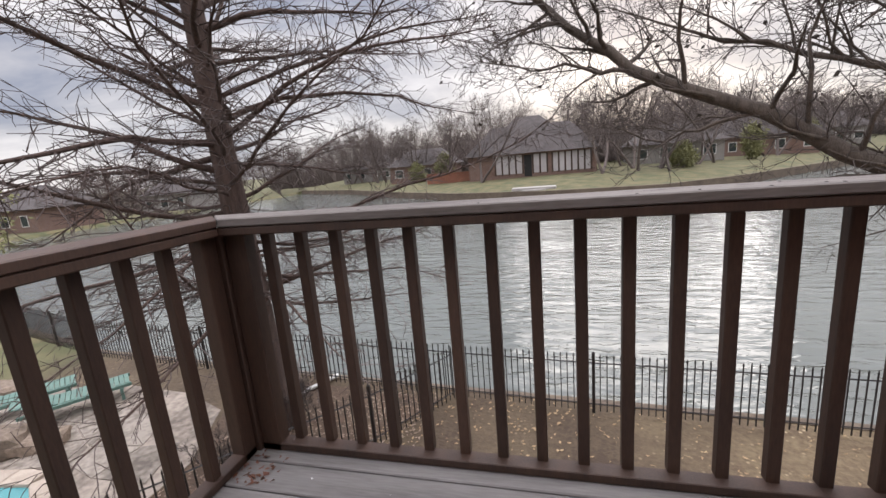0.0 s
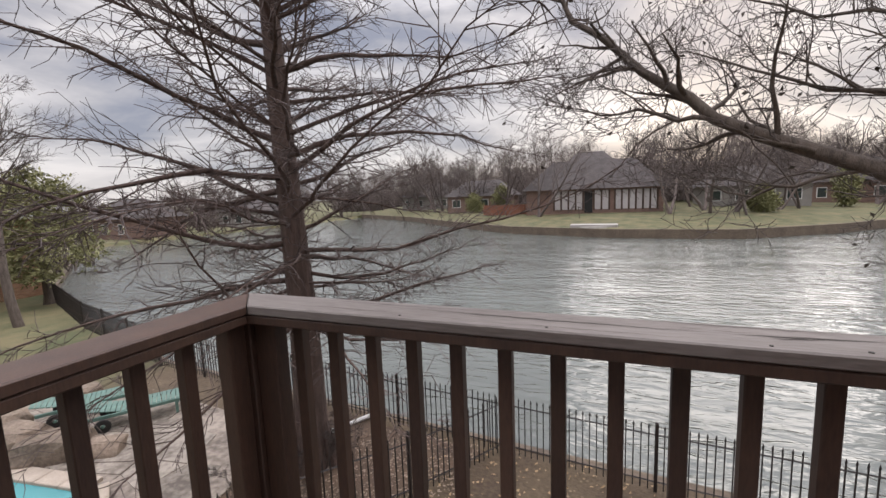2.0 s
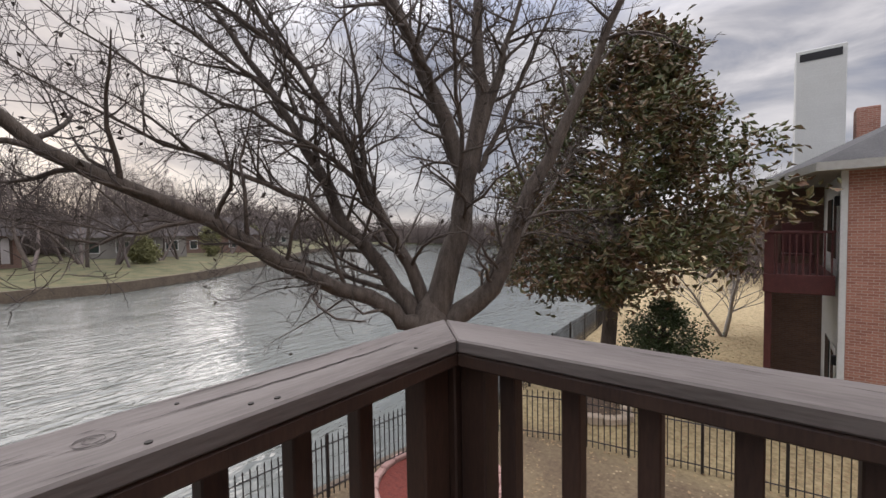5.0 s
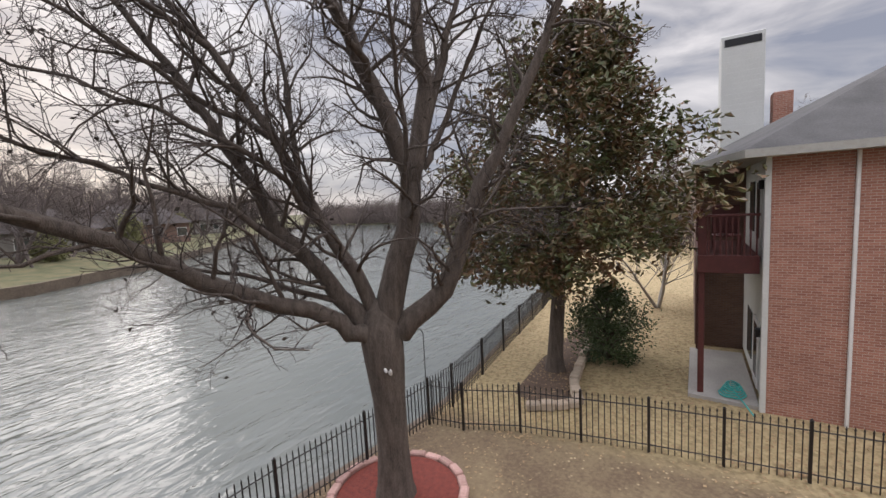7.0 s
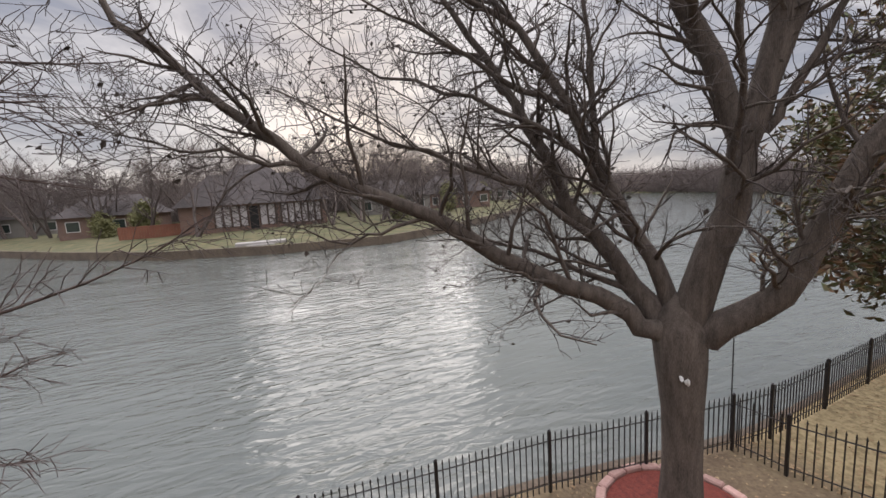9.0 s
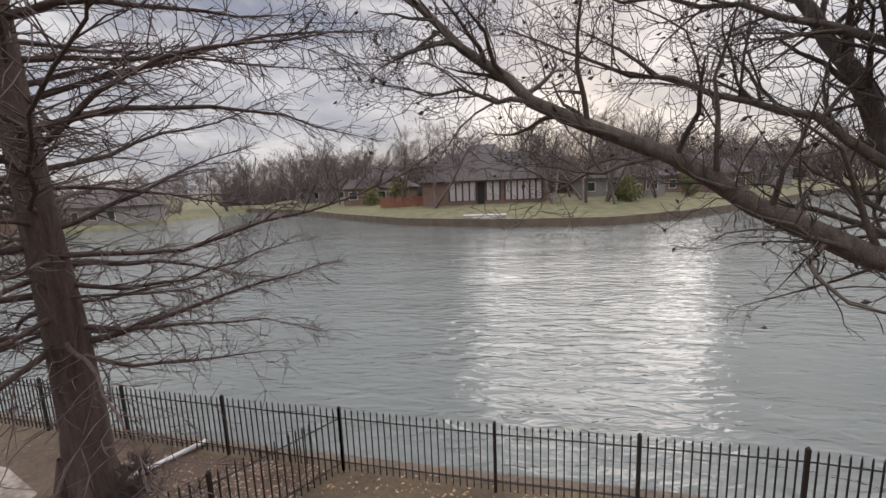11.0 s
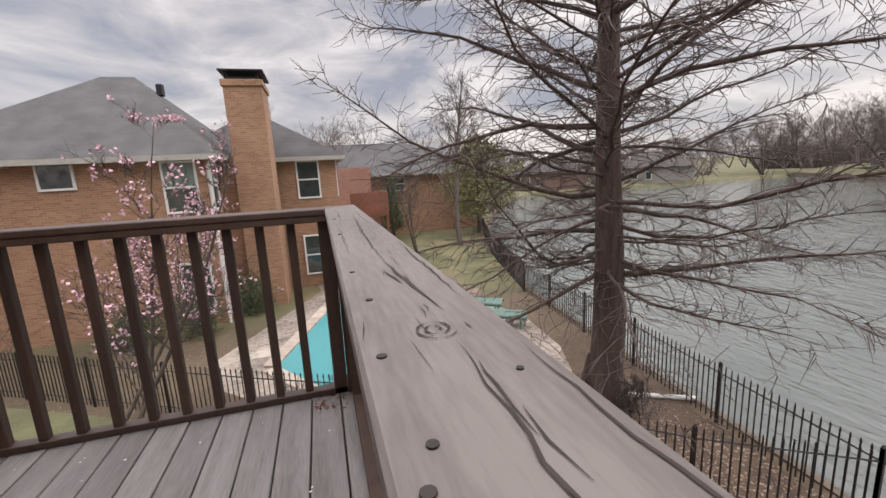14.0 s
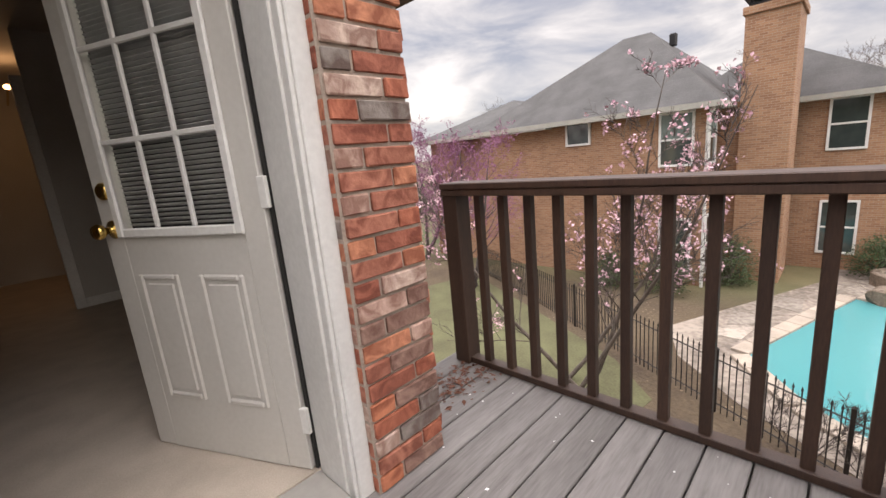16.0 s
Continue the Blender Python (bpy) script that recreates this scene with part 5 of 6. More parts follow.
def bare_tree(name, x, y, z0, h, seed, mat, twmat, label, cat="tree", blossoms=None, nblos=0, spreadk=0.5, stems=1, dens=1.0, size=0.05, base_r=None):
    """A bare tree of any size; with blossoms where given."""
    rng = random.Random(seed)
    ob = thing(name, (x, y, z0), label, cat)
    trunk, twigs, fl = Tubes(), Tubes(), Cards()
    br = base_r or h * 0.016
    for s in range(stems):
        d = Vector((rng.gauss(0, 0.16 * stems), rng.gauss(0, 0.16 * stems), 1))
        p = bent(rng, (rng.gauss(0, 0.04) * (stems - 1), rng.gauss(0, 0.04) * (stems - 1), -0.05), d, h, 9, 0.06, 0.04)
        trunk.add(p, [br * (1 - 0.9 * k / 9) for k in range(10)], 7)
        for i in range(int(16 * dens)):
            t = rng.uniform(0.22, 0.98)
            q, dd = along(p, t)
            L = h * spreadk * (1.1 - 0.75 * t) * rng.uniform(0.7, 1.2)
            b = bent(rng, q, fan(dd, rng, rng.uniform(35, 65)) + Vector((0, 0, 0.1)), L, 5, 0.13, 0.05)
            r1 = br * 0.34 * (1.15 - t)
            trunk.add(b, [max(0.004, r1 * (1 - 0.8 * k / 5)) for k in range(6)], 4)
            for j in range(9):
                q2, d2 = along(b, rng.uniform(0.2, 1))
                c = bent(rng, q2, fan(d2, rng, rng.uniform(25, 55)) + Vector((0, 0, 0.12)), L * rng.uniform(0.22, 0.45), 3, 0.15, 0.04)
                r2 = max(0.003, h * 0.0009)
                twigs.add(c, [r2 * 1.3, r2, r2 * 0.8, r2 * 0.5], 3)
                for _ in range(5):
                    q3, d3 = along(c, rng.uniform(0.2, 1))
                    e2 = bent(rng, q3, fan(d3, rng, 40) + Vector((0, 0, 0.1)), L * rng.uniform(0.08, 0.2), 2, 0.15, 0.04)
                    twigs.add(e2, [r2 * 0.8, r2 * 0.6, r2 * 0.4], 3)
                    if blossoms and rng.random() < nblos:
                        for _ in range(4):
                            fl.add(e2[-1] + Vector((rng.gauss(0, size * 0.4), rng.gauss(0, size * 0.4), rng.gauss(0, size * 0.4))), size * rng.uniform(0.7, 1.3), rng, 0.8)
    trunk.build("trunk", mat, ob)
    tagged(twigs.build("crown", twmat, ob), kind="stuff")
    if blossoms:
        tagged(fl.build("blossom", blossoms, ob), kind="stuff")
    return ob


bare_tree("blossom_tree", -6.5, -2.4, G, 5.9, 71, M_BARK2, M_TWIG2, "slender saucer magnolia with pale pink blossoms", blossoms=M_PINK, nblos=0.26, spreadk=0.32, stems=4, size=0.06, base_r=0.05)
bare_tree("redbud_tree", -10.6, -8.4, G, 5.3, 72, M_TWIG2, M_REDBUD, "bare redbud with purple buds beside the brick house", blossoms=M_REDBUD, nblos=0.6, spreadk=0.5, stems=3, dens=1.2, size=0.05)
bare_tree("redbud_tree", -13.0, -13.5, G, 5.8, 73, M_TWIG2, M_REDBUD, "bare redbud with purple buds beside the brick house", blossoms=M_REDBUD, nblos=0.6, spreadk=0.5, stems=3, dens=1.2, size=0.05)
bare_tree("bare_tree", -20, -26, G, 11, 74, M_FARTWIG, M_FARTWIG, "bare winter tree behind the redbuds", spreadk=0.5, stems=2)
bare_tree("bare_tree", -23.5, 9.6, G, 11.5, 75, M_BARK2, M_TWIG2, "tall bare tree on the green lawn past the terrace", spreadk=0.4, dens=1.6, base_r=0.2)
bare_tree("bare_tree", -30.5, 11.5, G, 9, 76, M_BARK2, M_TWIG2, "bare tree near the water", spreadk=0.45, dens=1.3)
bare_tree("bare_tree", -21.5, 6.3, G, 4.5, 77, M_BARK2, M_TWIG2, "small bare garden tree", spreadk=0.55, stems=2, dens=1.2)
bare_tree("bare_tree", 22, 2.4, G, 5, 78, M_CONC, M_FARTWIG, "pale bare tree past the magnolia", spreadk=0.5, stems=3)
rng = random.Random(6)
for i in range(5):
    bare_tree("shrub", -5.0 + rng.uniform(-0.6, 0.6), 4.7 + 0.5 * i + rng.uniform(-0.3, 0.3), G, rng.uniform(0.5, 0.9), 90 + i, M_TWIG2, M_TWIG2, "leafless shrub in the mulch bed", "shrub", spreadk=0.7, stems=3, dens=0.6, base_r=0.012)
for i, (sx, sy) in enumerate([(-6.2, 1.7), (-6.5, 0.9)]):
    bare_tree("shrub", sx, sy, G, 1.0, 97 + i, M_TWIG2, M_TWIG2, "leafless shrub at the pool's edge", "shrub", spreadk=0.7, stems=3, dens=0.6, base_r=0.012)

# woods past the lake
kinds = []
for s in range(4):
    kinds.append(bare_tree("bare_tree", -20 + 16 * s, 92, -1.0, 11 + s, 120 + s, M_FARTWIG, M_FARTWIG, "hazy bare winter tree across the lake", spreadk=0.45, stems=2, dens=1.5))
for o in kinds:
    tagged(o, group="trees across the lake")
rng = random.Random(15)
for i in range(210):
    x = rng.uniform(-95, 128)
    yf = shore(FAR, x)
    y = yf + (rng.uniform(9, 18) if rng.random() < 0.36 and not -9 < x < 6 else rng.uniform(24, 75))
    o = copy_thing(kinds[i % 4], pose(x, y, far_ground(x, y) - 0.1, 0, 0, rng.uniform(0, 360)))
    k = rng.uniform(0.65, 1.1)
    o.scale = (k * 1.15, k * 1.15, k)
for i in range(34):
    x, y = rng.uniform(-120, -68), rng.uniform(10, 110)
    o = copy_thing(kinds[i % 4], pose(x, y, G, 0, 0, rng.uniform(0, 360)))
    o.scale = (1.1, 1.1, rng.uniform(0.6, 0.95))
for i in range(22):
    x, y = rng.uniform(34, 120), rng.uniform(-22, 8)
    o = copy_thing(kinds[i % 4], pose(x, y, G, 0, 0, rng.uniform(0, 360)))
    o.scale = (0.9, 0.9, rng.uniform(0.55, 0.9))
for i in range(16):
    x, y = rng.uniform(-60, -34), rng.uniform(-30, 16)
    o = copy_thing(kinds[i % 4], pose(x, y, G, 0, 0, rng.uniform(0, 360)))
    o.scale = (0.8, 0.8, rng.uniform(0.5, 0.8))


def thicket(cx, cy, rx, ry, h, n, seed, z0):
    """Far brush as one mass of thin stems."""
    rng = random.Random(seed)
    t = Tubes()
    for _ in range(n):
        a, r = rng.uniform(0, 6.28), math.sqrt(rng.random())
        x, y = rx * r * math.cos(a), ry * r * math.sin(a)
        k = h * rng.uniform(0.5, 1.0) * (1.1 - 0.4 * r)
        for _ in range(3):
            p = bent(rng, (x, y, 0), (rng.gauss(0, 0.35), rng.gauss(0, 0.35), 1), k, 4, 0.15, 0.05)
            t.add(p, [0.05, 0.045, 0.035, 0.025, 0.012], 3)
    ob = raw("brush", t.v, t.f, M_FARTWIG)
    ob.location = (cx, cy, z0)
    return tagged(ob, "hazy bare brush and woods across the water", "brush", kind="stuff")


for i in range(16):
    x = -92 + i * 13.5
    y = shore(FAR, x) + 46
    thicket(x, y, 12, 13, 10.5, 1100, 200 + i, far_ground(x, y) if x > -64 else G)
thicket(-85, 50, 12, 50, 8, 700, 231, G)
thicket(-45, 6, 8, 18, 6, 500, 232, G)
thicket(60, -6, 25, 12, 8, 600, 233, G)
for i in range(6):
    thicket(118 + 6 * i, 40 + 22 * i, 14, 16, 12, 900, 240 + i, G)
for i, x in enumerate((-24, -17, 18, 30, 44)):
    y = shore(FAR, x) + 12
    ob = evergreen("conifer_tree", x, y, far_ground(x, y) + 0.3, far_ground(x, y) + (3.2, 4.5, 3.0, 5, 5)[i], 1.6, 110, 0.5, M_CONIF, "yellow-green evergreen across the lake", 60 + i, 0.15)
    ob.location.z = far_ground(x, y) - 0.05
    for c in ob.children:
        c.location.z += G - ob.location.z


# ---- houses ----
def window(parent, x, y, z, w, h, normal, shade_mat=None, rails=1, name="window"):
    """A framed sash window; normal is the wall's outward direction in degrees."""
    ob = new(name)
    ob.parent = parent
    ob.matrix_basis = Matrix.Translation(rel(parent, x, y, z)) @ pose(0, 0, 0, 0, 0, normal + 90)
    f = 0.07
    fr = bmesh.new()
    box(-w / 2 - f, -w / 2, -0.05, 0.02, -f, h + f, 0.006, fr)
    box(w / 2, w / 2 + f, -0.05, 0.02, -f, h + f, 0.006, fr)
    box(-w / 2, w / 2, -0.05, 0.02, -f, 0, 0.006, fr)
    box(-w / 2, w / 2, -0.05, 0.02, h, h + f, 0.006, fr)
    for k in range(rails):
        z1 = h * (k + 1) / (rails + 1)
        box(-w / 2, w / 2, -0.035, 0.015, z1 - 0.03, z1 + 0.03, 0.004, fr)
    part("frame", fr, M_WHITE, ob)
    part("pane", box(-w / 2, w / 2, -0.008, 0.004, 0, h * 0.5), M_GLASS, ob)
    part("pane", box(-w / 2, w / 2, -0.012, 0.004, h * 0.5, h), shade_mat or M_GLASS, ob)
    return ob


def hip_roof(parent, x0, x1, y0, y1, z, rise, over, ridge, mat, name="roof"):
    """A hipped roof with eaves; ridge gives its two end points in plan."""
    (ax, ay), (bx, by) = ridge
    X0, X1, Y0, Y1 = x0 - over, x1 + over, y0 - over, y1 + over
    v = [(X0, Y0, z), (X1, Y0, z), (X1, Y1, z), (X0, Y1, z), (ax, ay, z + rise), (bx, by, z + rise), (X0, Y0, z - 0.16), (X1, Y0, z - 0.16), (X1, Y1, z - 0.16), (X0, Y1, z - 0.16)]
    v = [rel(parent, *p) for p in v]
    along_y = abs(by - ay) >= abs(bx - ax)
    if along_y:
        f = [(0, 1, 4), (1, 2, 5, 4), (2, 3, 5), (3, 0, 4, 5)]
    else:
        f = [(0, 1, 5, 4), (1, 2, 5), (2, 3, 4, 5), (3, 0, 4)]
    raw(name, v, f, mat, parent)
    raw("fascia", v, [(6, 7, 1, 0), (7, 8, 2, 1), (8, 9, 3, 2), (9, 6, 0, 3), (9, 8, 7, 6)], M_SOFFIT, parent)


nb = thing("house", (-14, -2, G), "two-storey tan brick house with grey hip roof and tall brick chimney", "house")
WALL = [(-14, -13.5), (-14, -2.05), (-15.6, -2.05), (-15.6, -1.45), (-17.6, -1.45), (-17.6, 2.1), (-25, 2.1), (-25, -13.5)]
part("wall", prism([(x + 14, y + 2) for x, y in WALL], -0.2, 5.45), M_NBRICK, nb)
hip_roof(nb, -24.0, -14, -10.0, -2.05, 1.98, 3.35, 0.45, ((-19.0, -6.3), (-19.0, -5.2)), M_ROOF)
hip_roof(nb, -25, -14.02, -13.5, -7.5, 1.93, 1.6, 0.45, ((-21, -11), (-17.5, -11)), M_ROOF)
hip_roof(nb, -25, -17.6, -4, 2.1, 1.95, 2.2, 0.4, ((-22.5, -1.5), (-20, -1.2)), M_ROOF)
ch = bmesh.new()
box(-17.2, -15.3, -1.46, -0.22, G - 0.2, 4.5, 0.02, ch)
box(-17.26, -15.24, -1.52, -0.16, 4.3, 4.52, 0.02, ch)
bmesh.ops.translate(ch, verts=ch.verts[:], vec=(14, 2, -G))
part("chimney", ch, M_NBRICK, nb, "tall tan brick chimney with a dark cap")
chc = bmesh.new()
box(-17.1, -15.4, -1.4, -0.3, 4.53, 4.62, 0.01, chc)
box(-17.3, -15.2, -1.55, -0.12, 4.78, 4.84, 0.01, chc)
for qx in (-17.0, -15.5):
    for qy in (-1.35, -0.35):
        box(qx - 0.04, qx + 0.04, qy - 0.04, qy + 0.04, 4.6, 4.8, 0, chc)
bmesh.ops.translate(chc, verts=chc.verts[:], vec=(14, 2, -G))
part("chimney_cap", chc, M_FOUND, nb)
vent = bmesh.new()
box(-19.15, -18.9, -4.5, -4.25, 4.6, 5.08, 0.04, vent)
bmesh.ops.translate(vent, verts=vent.verts[:], vec=(14, 2, -G))
part("roof_vent", vent, M_FOUND, nb)
window(nb, -13.99, -2.82, 0.25, 0.85, 1.5, 0, M_CURTAIN)
window(nb, -14.75, -2.04, 0.25, 0.75, 1.5, 90, M_CURTAIN)
window(nb, -13.99, -6.0, 1.15, 0.8, 0.7, 0, rails=0)
window(nb, -13.99, -2.8, -3.1, 0.8, 1.6, 0)
window(nb, -14.75, -2.04, -3.2, 0.75, 1.75, 90)
window(nb, -17.59, 0.95, 0.3, 0.8, 1.45, 0)
window(nb, -18.3, 2.11, 0.3, 0.7, 1.45, 90, M_CURTAIN)
window(nb, -17.59, 0.95, -3.0, 0.8, 1.6, 0)
window(nb, -18.3, 2.11, -3.0, 0.7, 1.6, 90)
dsp = Tubes()
dsp.add([rel(nb, -13.6, -1.75, 1.85), rel(nb, -13.85, -1.95, 1.6), rel(nb, -13.93, -1.98, 1.4), rel(nb, -13.93, -1.98, G)], [0.05] * 4, 6)
dsp.build("downspout", M_WHITE, nb, "white metal downspout")

lb = thing("house", (-31, 5, G), "low brown brick house with grey roof behind the terrace", "house")
part("wall", prism([(0, -9), (0, 9), (-10, 9), (-10, -9)], -0.2, 4.55), M_NBRICK, lb)
hip_roof(lb, -41, -31, -4, 14, 1.05, 2.6, 0.5, ((-36, 1), (-36, 9)), M_ROOF)
window(lb, -30.98, 7.2, -0.2, 1.0, 0.9, 0)
ext = bmesh.new()
box(-1.0, 1.4, -5.5, 0.0, -0.2, 5.2, 0, ext)
part("wing", ext, M_RBRICK, lb)
bal = thing("balcony", (-26.2, 4.4, G), "rust-brown wooden balcony on posts behind the terrace", "balcony")
part("floor_board", box(-1.3, 1.3, -1.3, 1.0, 2.1, 2.3, 0.01), M_FENCEWOOD, bal)
part("panel", box(1.22, 1.3, -1.3, 1.0, 2.302, 3.6, 0.01), M_FENCEWOOD, bal)
part("panel", box(-1.3, 1.218, 0.92, 1.0, 2.302, 3.6, 0.01), M_FENCEWOOD, bal)
for qx in (-1.2, 1.2):
    for qy in (-1.2, 0.9):
        part("post", box(qx - 0.07, qx + 0.07, qy - 0.07, qy + 0.07, 0, 2.1, 0.01), M_FENCEWOOD, bal)

rb = thing("house", (12.74, -0.55, G), "two-storey pinkish brick house with cream siding and recessed porch", "house")
part("wall", prism([(-0.25, 0.12), (-0.25, -9), (14, -9), (14, 0.12), (5.2, 0.12), (5.2, 0.10)], -0.1, 7.05), M_RBRICK, rb)
part("recess_wall", prism([(5.2, 0.13), (14, 0.13), (14, 1.75), (5.2, 1.75)], -0.1, 7.0), M_FBRICK, rb)
part("corner_board", box(-0.27, -0.12, 0.125, 0.26, 0, 7.0, 0.01), M_SIDING, rb)
part("side_siding", box(-0.11, 5.19, 0.125, 0.16, 0.12, 7.0), M_SIDING, rb, "cream lap siding")
part("downspout", box(-0.33, -0.255, -1.55, -1.47, 0, 7.0, 0.015), M_WHITE, rb)
for z0, nm in ((0.15, "door"), (4.3, "door")):
    dd = bmesh.new()
    box(1.0, 1.9, 0.162, 0.2, z0, z0 + 2.05, 0.01, dd)
    part(nm, dd, M_WHITE, rb, "white porch door")
    part("door_glass", box(1.12, 1.78, 0.2, 0.206, z0 + 0.3, z0 + 1.9), M_GLASS, rb)
    part("side_light", box(2.5, 3.6, 0.162, 0.19, z0 + 0.4, z0 + 1.95), M_GLASS, rb)
    lantern = box(0.55, 0.7, 0.163, 0.3, z0 + 1.7, z0 + 1.95, 0.02)
    part("porch_light", lantern, M_FOUND, rb)
rv = [(-0.75, -9.5, 7.0), (-0.75, 0.75, 7.0), (5.2, 2.2, 7.0), (14.4, 2.2, 7.0), (14.4, -9.5, 7.0), (5.0, -4.6, 10.2), (10, -4.6, 10.2)]
raw("roof", rv, [(0, 1, 5), (1, 2, 5), (2, 3, 6, 5), (3, 4, 6), (4, 0, 5, 6)], M_ROOF, rb)
rf = [(x, y, z) for x, y, z in rv[:5]] + [(x, y, z - 0.2) for x, y, z in rv[:5]]
raw("fascia", rf, [(0, 5, 6, 1), (1, 6, 7, 2), (2, 7, 8, 3), (9, 8, 7, 6, 5)], M_SOFFIT, rb)
part("chimney", box(6.0, 7.6, -0.42, 0.95, 4.0, 11.75, 0.02), M_SIDING, rb, "tall cream siding chimney with dark louvre")
part("chimney_louvre", box(5.985, 5.995, -0.3, 0.85, 11.35, 11.62), M_FOUND, rb)
part("chimney_small", box(6.2, 6.9, -1.3, -0.7, 8.0, 9.5, 0.02), M_RBRICK, rb)
rb.scale = (0.85, 0.85, 0.87)
slab = part("porch_slab", prism([(12.6, -0.35), (12.75, 1.12), (16.5, 1.08), (16.5, -0.35)], G - 0.1, G + 0.1, 0.01), M_CONC)
tagged(slab, "grey concrete porch slab under the balcony", "slab", kind="structure")
balc = thing("balcony", (12.74, -0.55, G), "dark red wooden balcony on posts against the brick house", "balcony")
part("floor_frame", box(0.15, 4.6, 0.28, 1.75, 3.72, 4.22, 0.01), M_REDWOOD, balc)
for qx in (0.3, 4.4):
    part("post", box(qx - 0.09, qx + 0.09, 1.56, 1.72, 0.1, 3.72, 0.01), M_REDWOOD, balc)
    part("rail_post", box(qx - 0.12, qx + 0.1, 1.52, 1.74, 4.22, 5.4, 0.01), M_REDWOOD, balc)
part("top_rail", box(0.16, 0.28, 0.28, 1.74, 5.30, 5.37, 0.008), M_REDWOOD, balc)
part("top_rail", box(0.29, 4.5, 1.62, 1.74, 5.301, 5.371, 0.008), M_REDWOOD, balc)
for i in range(9):
    yy = 0.33 + i * 0.14
    part("baluster", box(0.2, 0.24, yy, yy + 0.04, 4.22, 5.30), M_REDWOOD, balc)
for i in range(26):
    xx = 0.5 + i * 0.15
    part("baluster", box(xx, xx + 0.04, 1.66, 1.70, 4.22, 5.30), M_REDWOOD, balc)
balc.scale = (0.85, 0.85, 0.87)
seat = thing("balcony_chair", (13.68, 0.3, G + 3.672), "dark slatted chair standing on the neighbour's balcony", "chair")
part("seat", box(-0.3, 0.3, -0.3, 0.3, 0.4, 0.45, 0.01), M_REDWOOD, seat)
part("backrest", box(0.26, 0.3, -0.3, 0.3, 0.45, 1.2, 0.01), M_REDWOOD, seat)
for qx in (-0.27, 0.27):
    for qy in (-0.27, 0.27):
        part("leg", box(qx - 0.025, qx + 0.025, qy - 0.025, qy + 0.025, 0, 0.4), M_REDWOOD, seat)
hose = thing("garden_hose", (13.05, 0.15, G + 0.1), "coiled teal garden hose on the porch slab", "hose")
hz = Tubes()
coil = [(0.30 * math.cos(a * 0.35) * (1 - 0.004 * a), 0.30 * math.sin(a * 0.35) * (1 - 0.006 * a), 0.02 + 0.003 * a + 0.01 * math.sin(a * 1.7)) for a in range(95)]
hz.add(coil + [(-0.45, -0.2, 0.02), (-0.9, -0.35, -0.06)], [0.018] * 97, 5)
hz.build("coil", M_HOSE, hose)
rng = random.Random(44)
wallstones = thing("stone_edging", (10.4, 4.3, G), "low tan stone edging round the magnolia bed", "edging")
path_pts = [(10.37, 4.63), (10.68, 3.98), (11.14, 3.49), (11.78, 3.74), (12.33, 3.90), (13.28, 3.98), (14.59, 4.08), (16.38, 4.20), (18.02, 4.23), (19.54, 4.26)]
for (x0, y0), (x1, y1) in zip(path_pts, path_pts[1:]):
    L = math.hypot(x1 - x0, y1 - y0)
    k = max(1, round(L / 0.42))
    for i in range(k):
        t = (i + 0.5) / k
        b = box(-L / k / 2 * 0.96, L / k / 2 * 0.96, -0.13, 0.13, 0, 0.2 + rng.uniform(-0.03, 0.04), 0.03)
        part("stone", b, M_TANSTONE, wallstones).matrix_basis = Matrix.Translation(rel(wallstones, x0 + (x1 - x0) * t, y0 + (y1 - y0) * t, G)) @ pose(0, 0, 0, 0, 0, math.degrees(math.atan2(y1 - y0, x1 - x0)) + rng.uniform(-4, 4))
tagged(part("planting_bed", prism([(10.67, 4.51), (11.20, 3.66), (14.55, 4.17), (19.54, 4.34), (19.50, 4.91), (13.87, 5.30), (11.16, 5.24)], G - 0.1, G + 0.01), M_MULCHBED), "brown mulch bed under the magnolia", "planting bed", kind="structure")


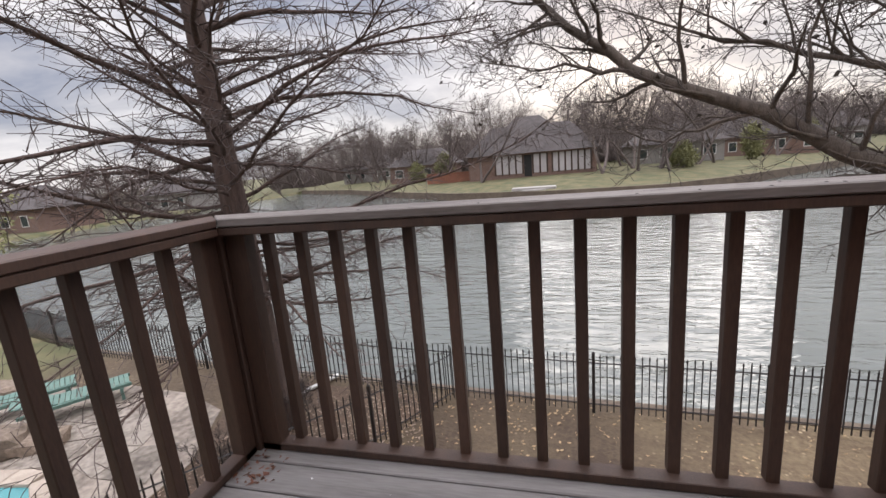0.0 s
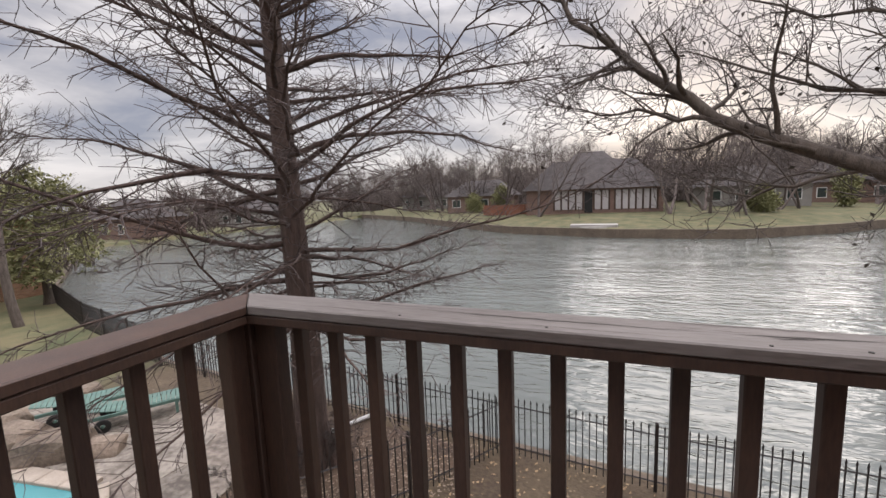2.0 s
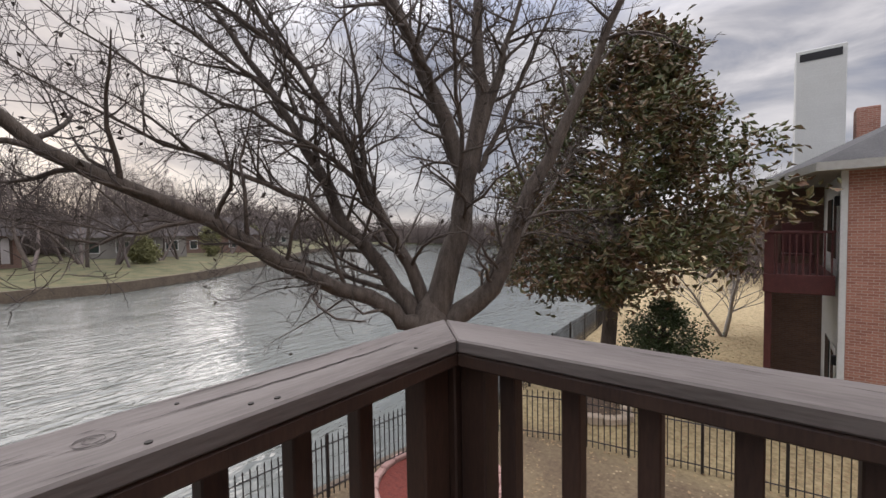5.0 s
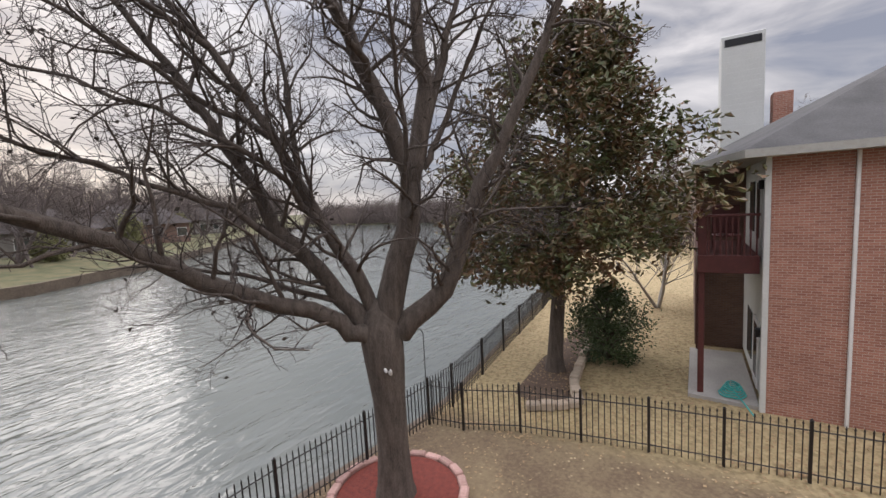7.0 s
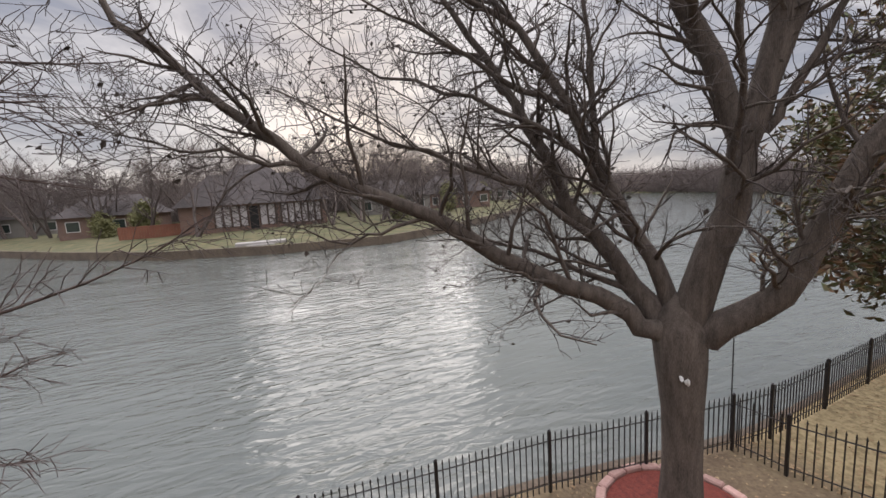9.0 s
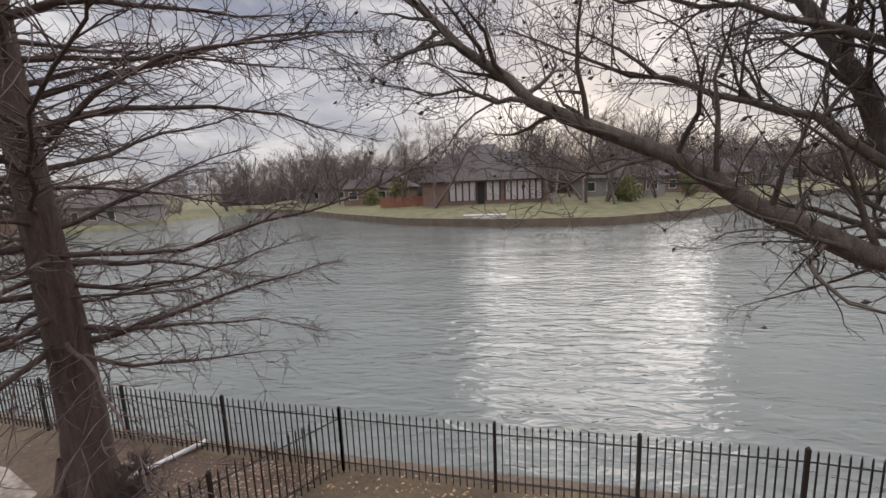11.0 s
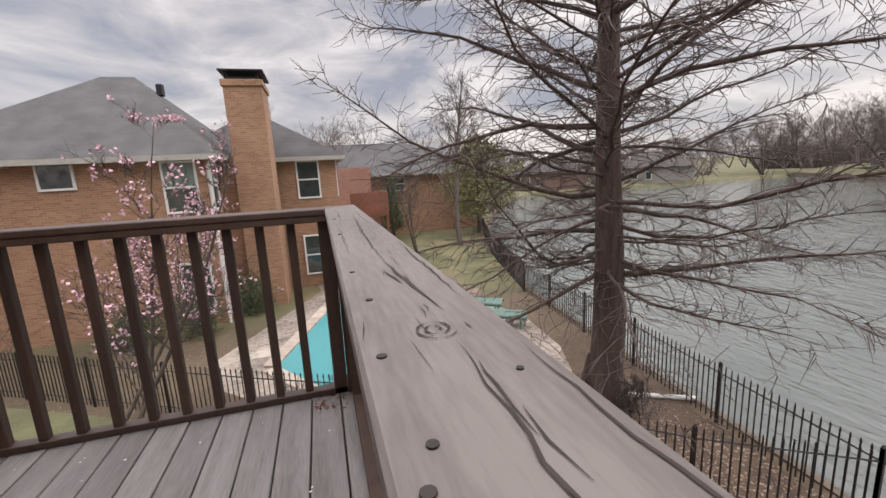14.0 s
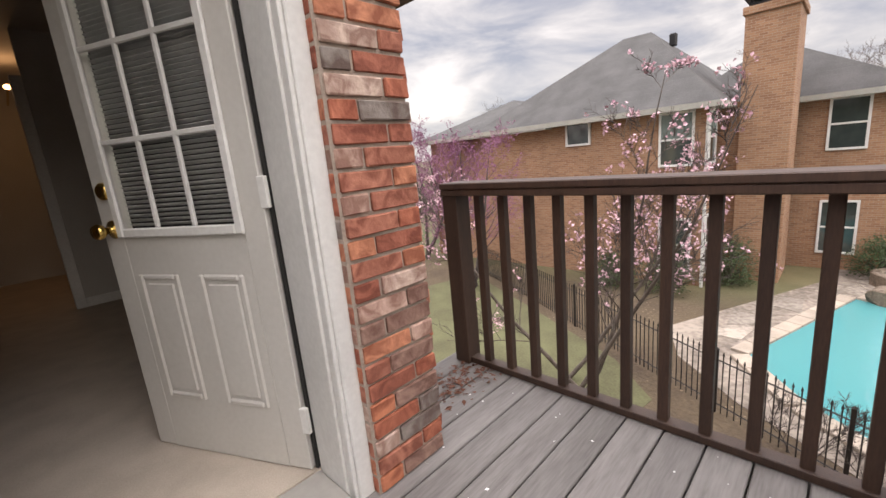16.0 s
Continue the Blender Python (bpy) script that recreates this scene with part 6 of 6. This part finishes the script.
def far_house(x, y, w, d, eave, rise, wall_mat, label, seed, timber=False):
    z0 = far_ground(x, y) - 0.1 if x > -64 else G
    ob = thing("house", (x, y, z0), label, "house", "houses across the lake")
    part("wall", box(-w / 2, w / 2, -d / 2, d / 2, -0.6, eave), wall_mat, ob)
    X, Y = w / 2 + 0.6, d / 2 + 0.6
    q = min(X, Y)
    v = [(-X, -Y, eave), (X, -Y, eave), (X, Y, eave), (-X, Y, eave), (-X + q * 0.8, 0, eave + rise), (X - q * 0.8, 0, eave + rise)]
    raw("roof", v, [(0, 1, 5, 4), (1, 2, 5), (2, 3, 4, 5), (3, 0, 4)], M_ROOFF, ob)
    raw("soffit", [(a, b, c - 0.01) for a, b, c in v[:4]], [(3, 2, 1, 0)], M_SOFFIT, ob)
    rng = random.Random(seed)
    if timber:
        for px0, px1 in ((-w * 0.28, -w * 0.06), (0.02 * w, 0.13 * w), (0.17 * w, 0.46 * w)):
            part("plaster_panel", box(px0, px1, -d / 2 - 0.06, -d / 2 - 0.01, 0.5, eave - 0.25), M_PLASTER, ob, "white plaster panel")
            n = max(2, int((px1 - px0) / 0.9))
            for i in range(n + 1):
                xx = px0 + (px1 - px0) * i / n
                part("timber", box(xx - 0.12, xx + 0.12, -d / 2 - 0.11, -d / 2 - 0.062, 0.4, eave - 0.2), M_RAIL, ob)
        # Flat near-black panel on the wall stands for a doorway's shade.
        part("door_recess", box(-0.05 * w, 0.01 * w, -d / 2 - 0.05, -d / 2 - 0.01, 0, eave - 0.3), M_DARK, ob)
    else:
        k = max(2, int(w / 3.2))
        for i in range(k):
            xx = -w / 2 + w * (i + 0.5) / k + rng.uniform(-0.4, 0.4)
            ww = rng.uniform(1.0, 1.7)
            wd = new("window")
            wd.parent = ob
            wd.location = (xx, -d / 2 - 0.02, 0.9)
            part("frame", box(-ww / 2 - 0.1, ww / 2 + 0.1, -0.03, 0.015, -0.1, 1.5), M_WHITE, wd)
            part("pane", box(-ww / 2, ww / 2, -0.05, -0.032, 0, 1.4), M_GLASS, wd)
    return ob


far_house(-2.3, 70, 19, 9, 3.5, 4.4, M_FBRICK, "half-timbered house with white plaster panels across the lake", 1, True)
far_house(-3.0, 80, 12, 10, 5.6, 4.2, M_FBRICK, "tall brown roofed house behind the half-timbered one", 2)
far_house(20, 78, 13, 9, 3.0, 3.0, M_FARWALL, "dull tan low house with brown roof across the lake", 3)
far_house(36, 86, 14, 9, 3.2, 3.6, M_FBRICK, "brown brick house with brown roof across the lake", 4)
far_house(58, 112, 15, 9, 3.4, 3.6, M_FARWALL, "dull tan house with brown roof across the lake", 5)
far_house(-24, 84, 13, 8, 3.0, 3.2, M_FBRICK, "brown brick house with brown roof across the lake", 6)
far_house(-44, 104, 14, 9, 3.2, 3.4, M_FARWALL, "dull tan house with brown roof across the lake", 7)
far_house(-74, 46, 12, 9, 3.2, 3.2, M_FBRICK, "brown brick house at the end of the lake", 8)
far_house(-72, 70, 12, 9, 3.2, 3.2, M_FARWALL, "dull tan house at the end of the lake", 9)
wf = thing("board_fence", (-15.5, 68, far_ground(-15.5, 68)), "rust-brown board fence across the lake", "fence")
for i in range(24):
    part("board", box(-4 + i * 0.32, -4 + i * 0.32 + 0.3, -0.02, 0.02, 0, 1.7), M_FENCEWOOD, wf)
dock = thing("dock", (-1.5, 51.6, -3.0), "low pale stone landing on the far bank", "landing")
part("platform", box(-2.6, 2.6, -0.8, 0.8, 0.0, 0.35, 0.04), M_CONC, dock)
part("step", box(-1.4, 1.4, -1.3, -0.82, -0.2, 0.12, 0.03), M_CONC, dock)

# ---- small things on the deck ----
rng = random.Random(9)
petal = Cards()
for i in range(46):
    petal.add((rng.uniform(XL + 0.06, 0.2), rng.uniform(-0.3, YF - 0.1), 0.006), rng.uniform(0.008, 0.02), rng, 0.7)
lf = petal.build("fallen_petals", M_PIPE, None)
for v in lf.data.vertices:
    v.co.z = 0.003 + (v.co.z - 0.006) * 0.15
tagged(lf, "tiny pale petals scattered on the deck", "petals", kind="stuff")
lit = Cards()
for i in range(240):
    lit.add((rng.uniform(XL + 0.05, XL + 0.42) if i < 190 else rng.uniform(XL, XL + 0.2), (rng.gauss(-0.26, 0.07)) if i < 190 else rng.uniform(1.2, 1.36), 0.012), rng.uniform(0.015, 0.05), rng, 0.5)
lf = lit.build("leaf_litter", shade("rusty_leaf_litter", (0.16, 0.06, 0.035), (0.09, 0.04, 0.025), 0.95, 20, 80, 0), None)
for v in lf.data.vertices:
    v.co.z = max(0.003, 0.004 + (v.co.z - 0.012) * 0.4)
tagged(lf, "rusty dead leaves gathered in the deck corner", "leaf litter", kind="stuff")

# ---- fallen leaves over the yards ----
def litter(name, n, area, lo, hi, mat, seed, label, z=G + 0.014):
    rng = random.Random(seed)
    c = Cards()
    while len(c.v) < 4 * n:
        x, y = rng.uniform(area[0], area[1]), rng.uniform(area[2], area[3])
        if y > shore(NEAR, x) - 0.35 or noise.noise(Vector((x * 0.5, y * 0.5, seed))) < rng.uniform(-0.7, 0.35):
            continue
        c.add((x, y, z), rng.uniform(lo, hi), rng, 0.6)
    ob = c.build(name, mat, None)
    for v in ob.data.vertices:
        v.co.z = z + 0.012 + max(-0.006, (v.co.z - z) * 0.25)
    return tagged(ob, label, "leaf litter", kind="stuff")


M_LITTER = shade("tan_fallen_leaf", (0.40, 0.29, 0.16), (0.24, 0.15, 0.08), 0.9, 2.5, 11, 0)
M_CHIP = shade("pale_wood_chip", (0.36, 0.28, 0.21), (0.17, 0.12, 0.085), 0.9, 3, 12, 0)
litter("leaf_litter", 9000, (8.9, 25, -4, 8), 0.06, 0.13, M_LITTER, 301, "tan fallen leaves covering the neighbour's dry lawn")
litter("leaf_litter", 1100, (-3, 9.2, 3.5, 7.6), 0.05, 0.10, M_LITTER, 302, "tan fallen leaves scattered over the yard")
litter("wood_chips", 2400, (-6.0, -2.2, 4.2, 7.6), 0.04, 0.09, M_CHIP, 303, "pale chips and leaves strewn on the mulch bed")

# ---- bricks of the pier, one by one ----
bmeshes = []
rng = random.Random(17)
for w in (0.194, 0.092):
    for k in range(3):
        bb = box(0, w, -0.09, 0, 0, 0.057, 0.004)
        for v in bb.verts:
            v.co += Vector((rng.gauss(0, 0.0012), rng.gauss(0, 0.0015), rng.gauss(0, 0.001)))
        me = bpy.data.meshes.new("brick")
        bb.to_mesh(me)
        bb.free()
        me.materials.append(M_BRICK)
        bmeshes.append(me)
row = -3
while row * 0.0677 < 2.5:
    z = row * 0.0677 + 0.004
    units = [(-0.512, 0.194), (-0.308, 0.092)] if row % 2 == 0 else [(-0.512, 0.092), (-0.410, 0.194)]
    for x, w in units:
        o = from_mesh("brick", bmeshes[(0 if w > 0.1 else 3) + rng.randrange(3)], M_BRICK, house_wall)
        o.matrix_basis = pose(x, rng.gauss(0.004, 0.0015), z)
    # the return face towards the lake corner
    yy = -0.092 if row % 2 == 0 else -0.194
    first = True
    while yy > -0.44:
        w = 0.194 if not first else 0.194
        o = from_mesh("brick", bmeshes[rng.randrange(3)], M_BRICK, house_wall)
        o.matrix_basis = pose(-0.512 + rng.gauss(0, 0.0012), yy, z, 0, 0, -90)
        yy -= 0.204
        first = False
    o = from_mesh("brick", bmeshes[3 + rng.randrange(3)], M_BRICK, house_wall)
    o.matrix_basis = pose(-0.203, -0.008, z, 0, 0, -90)
    row += 1
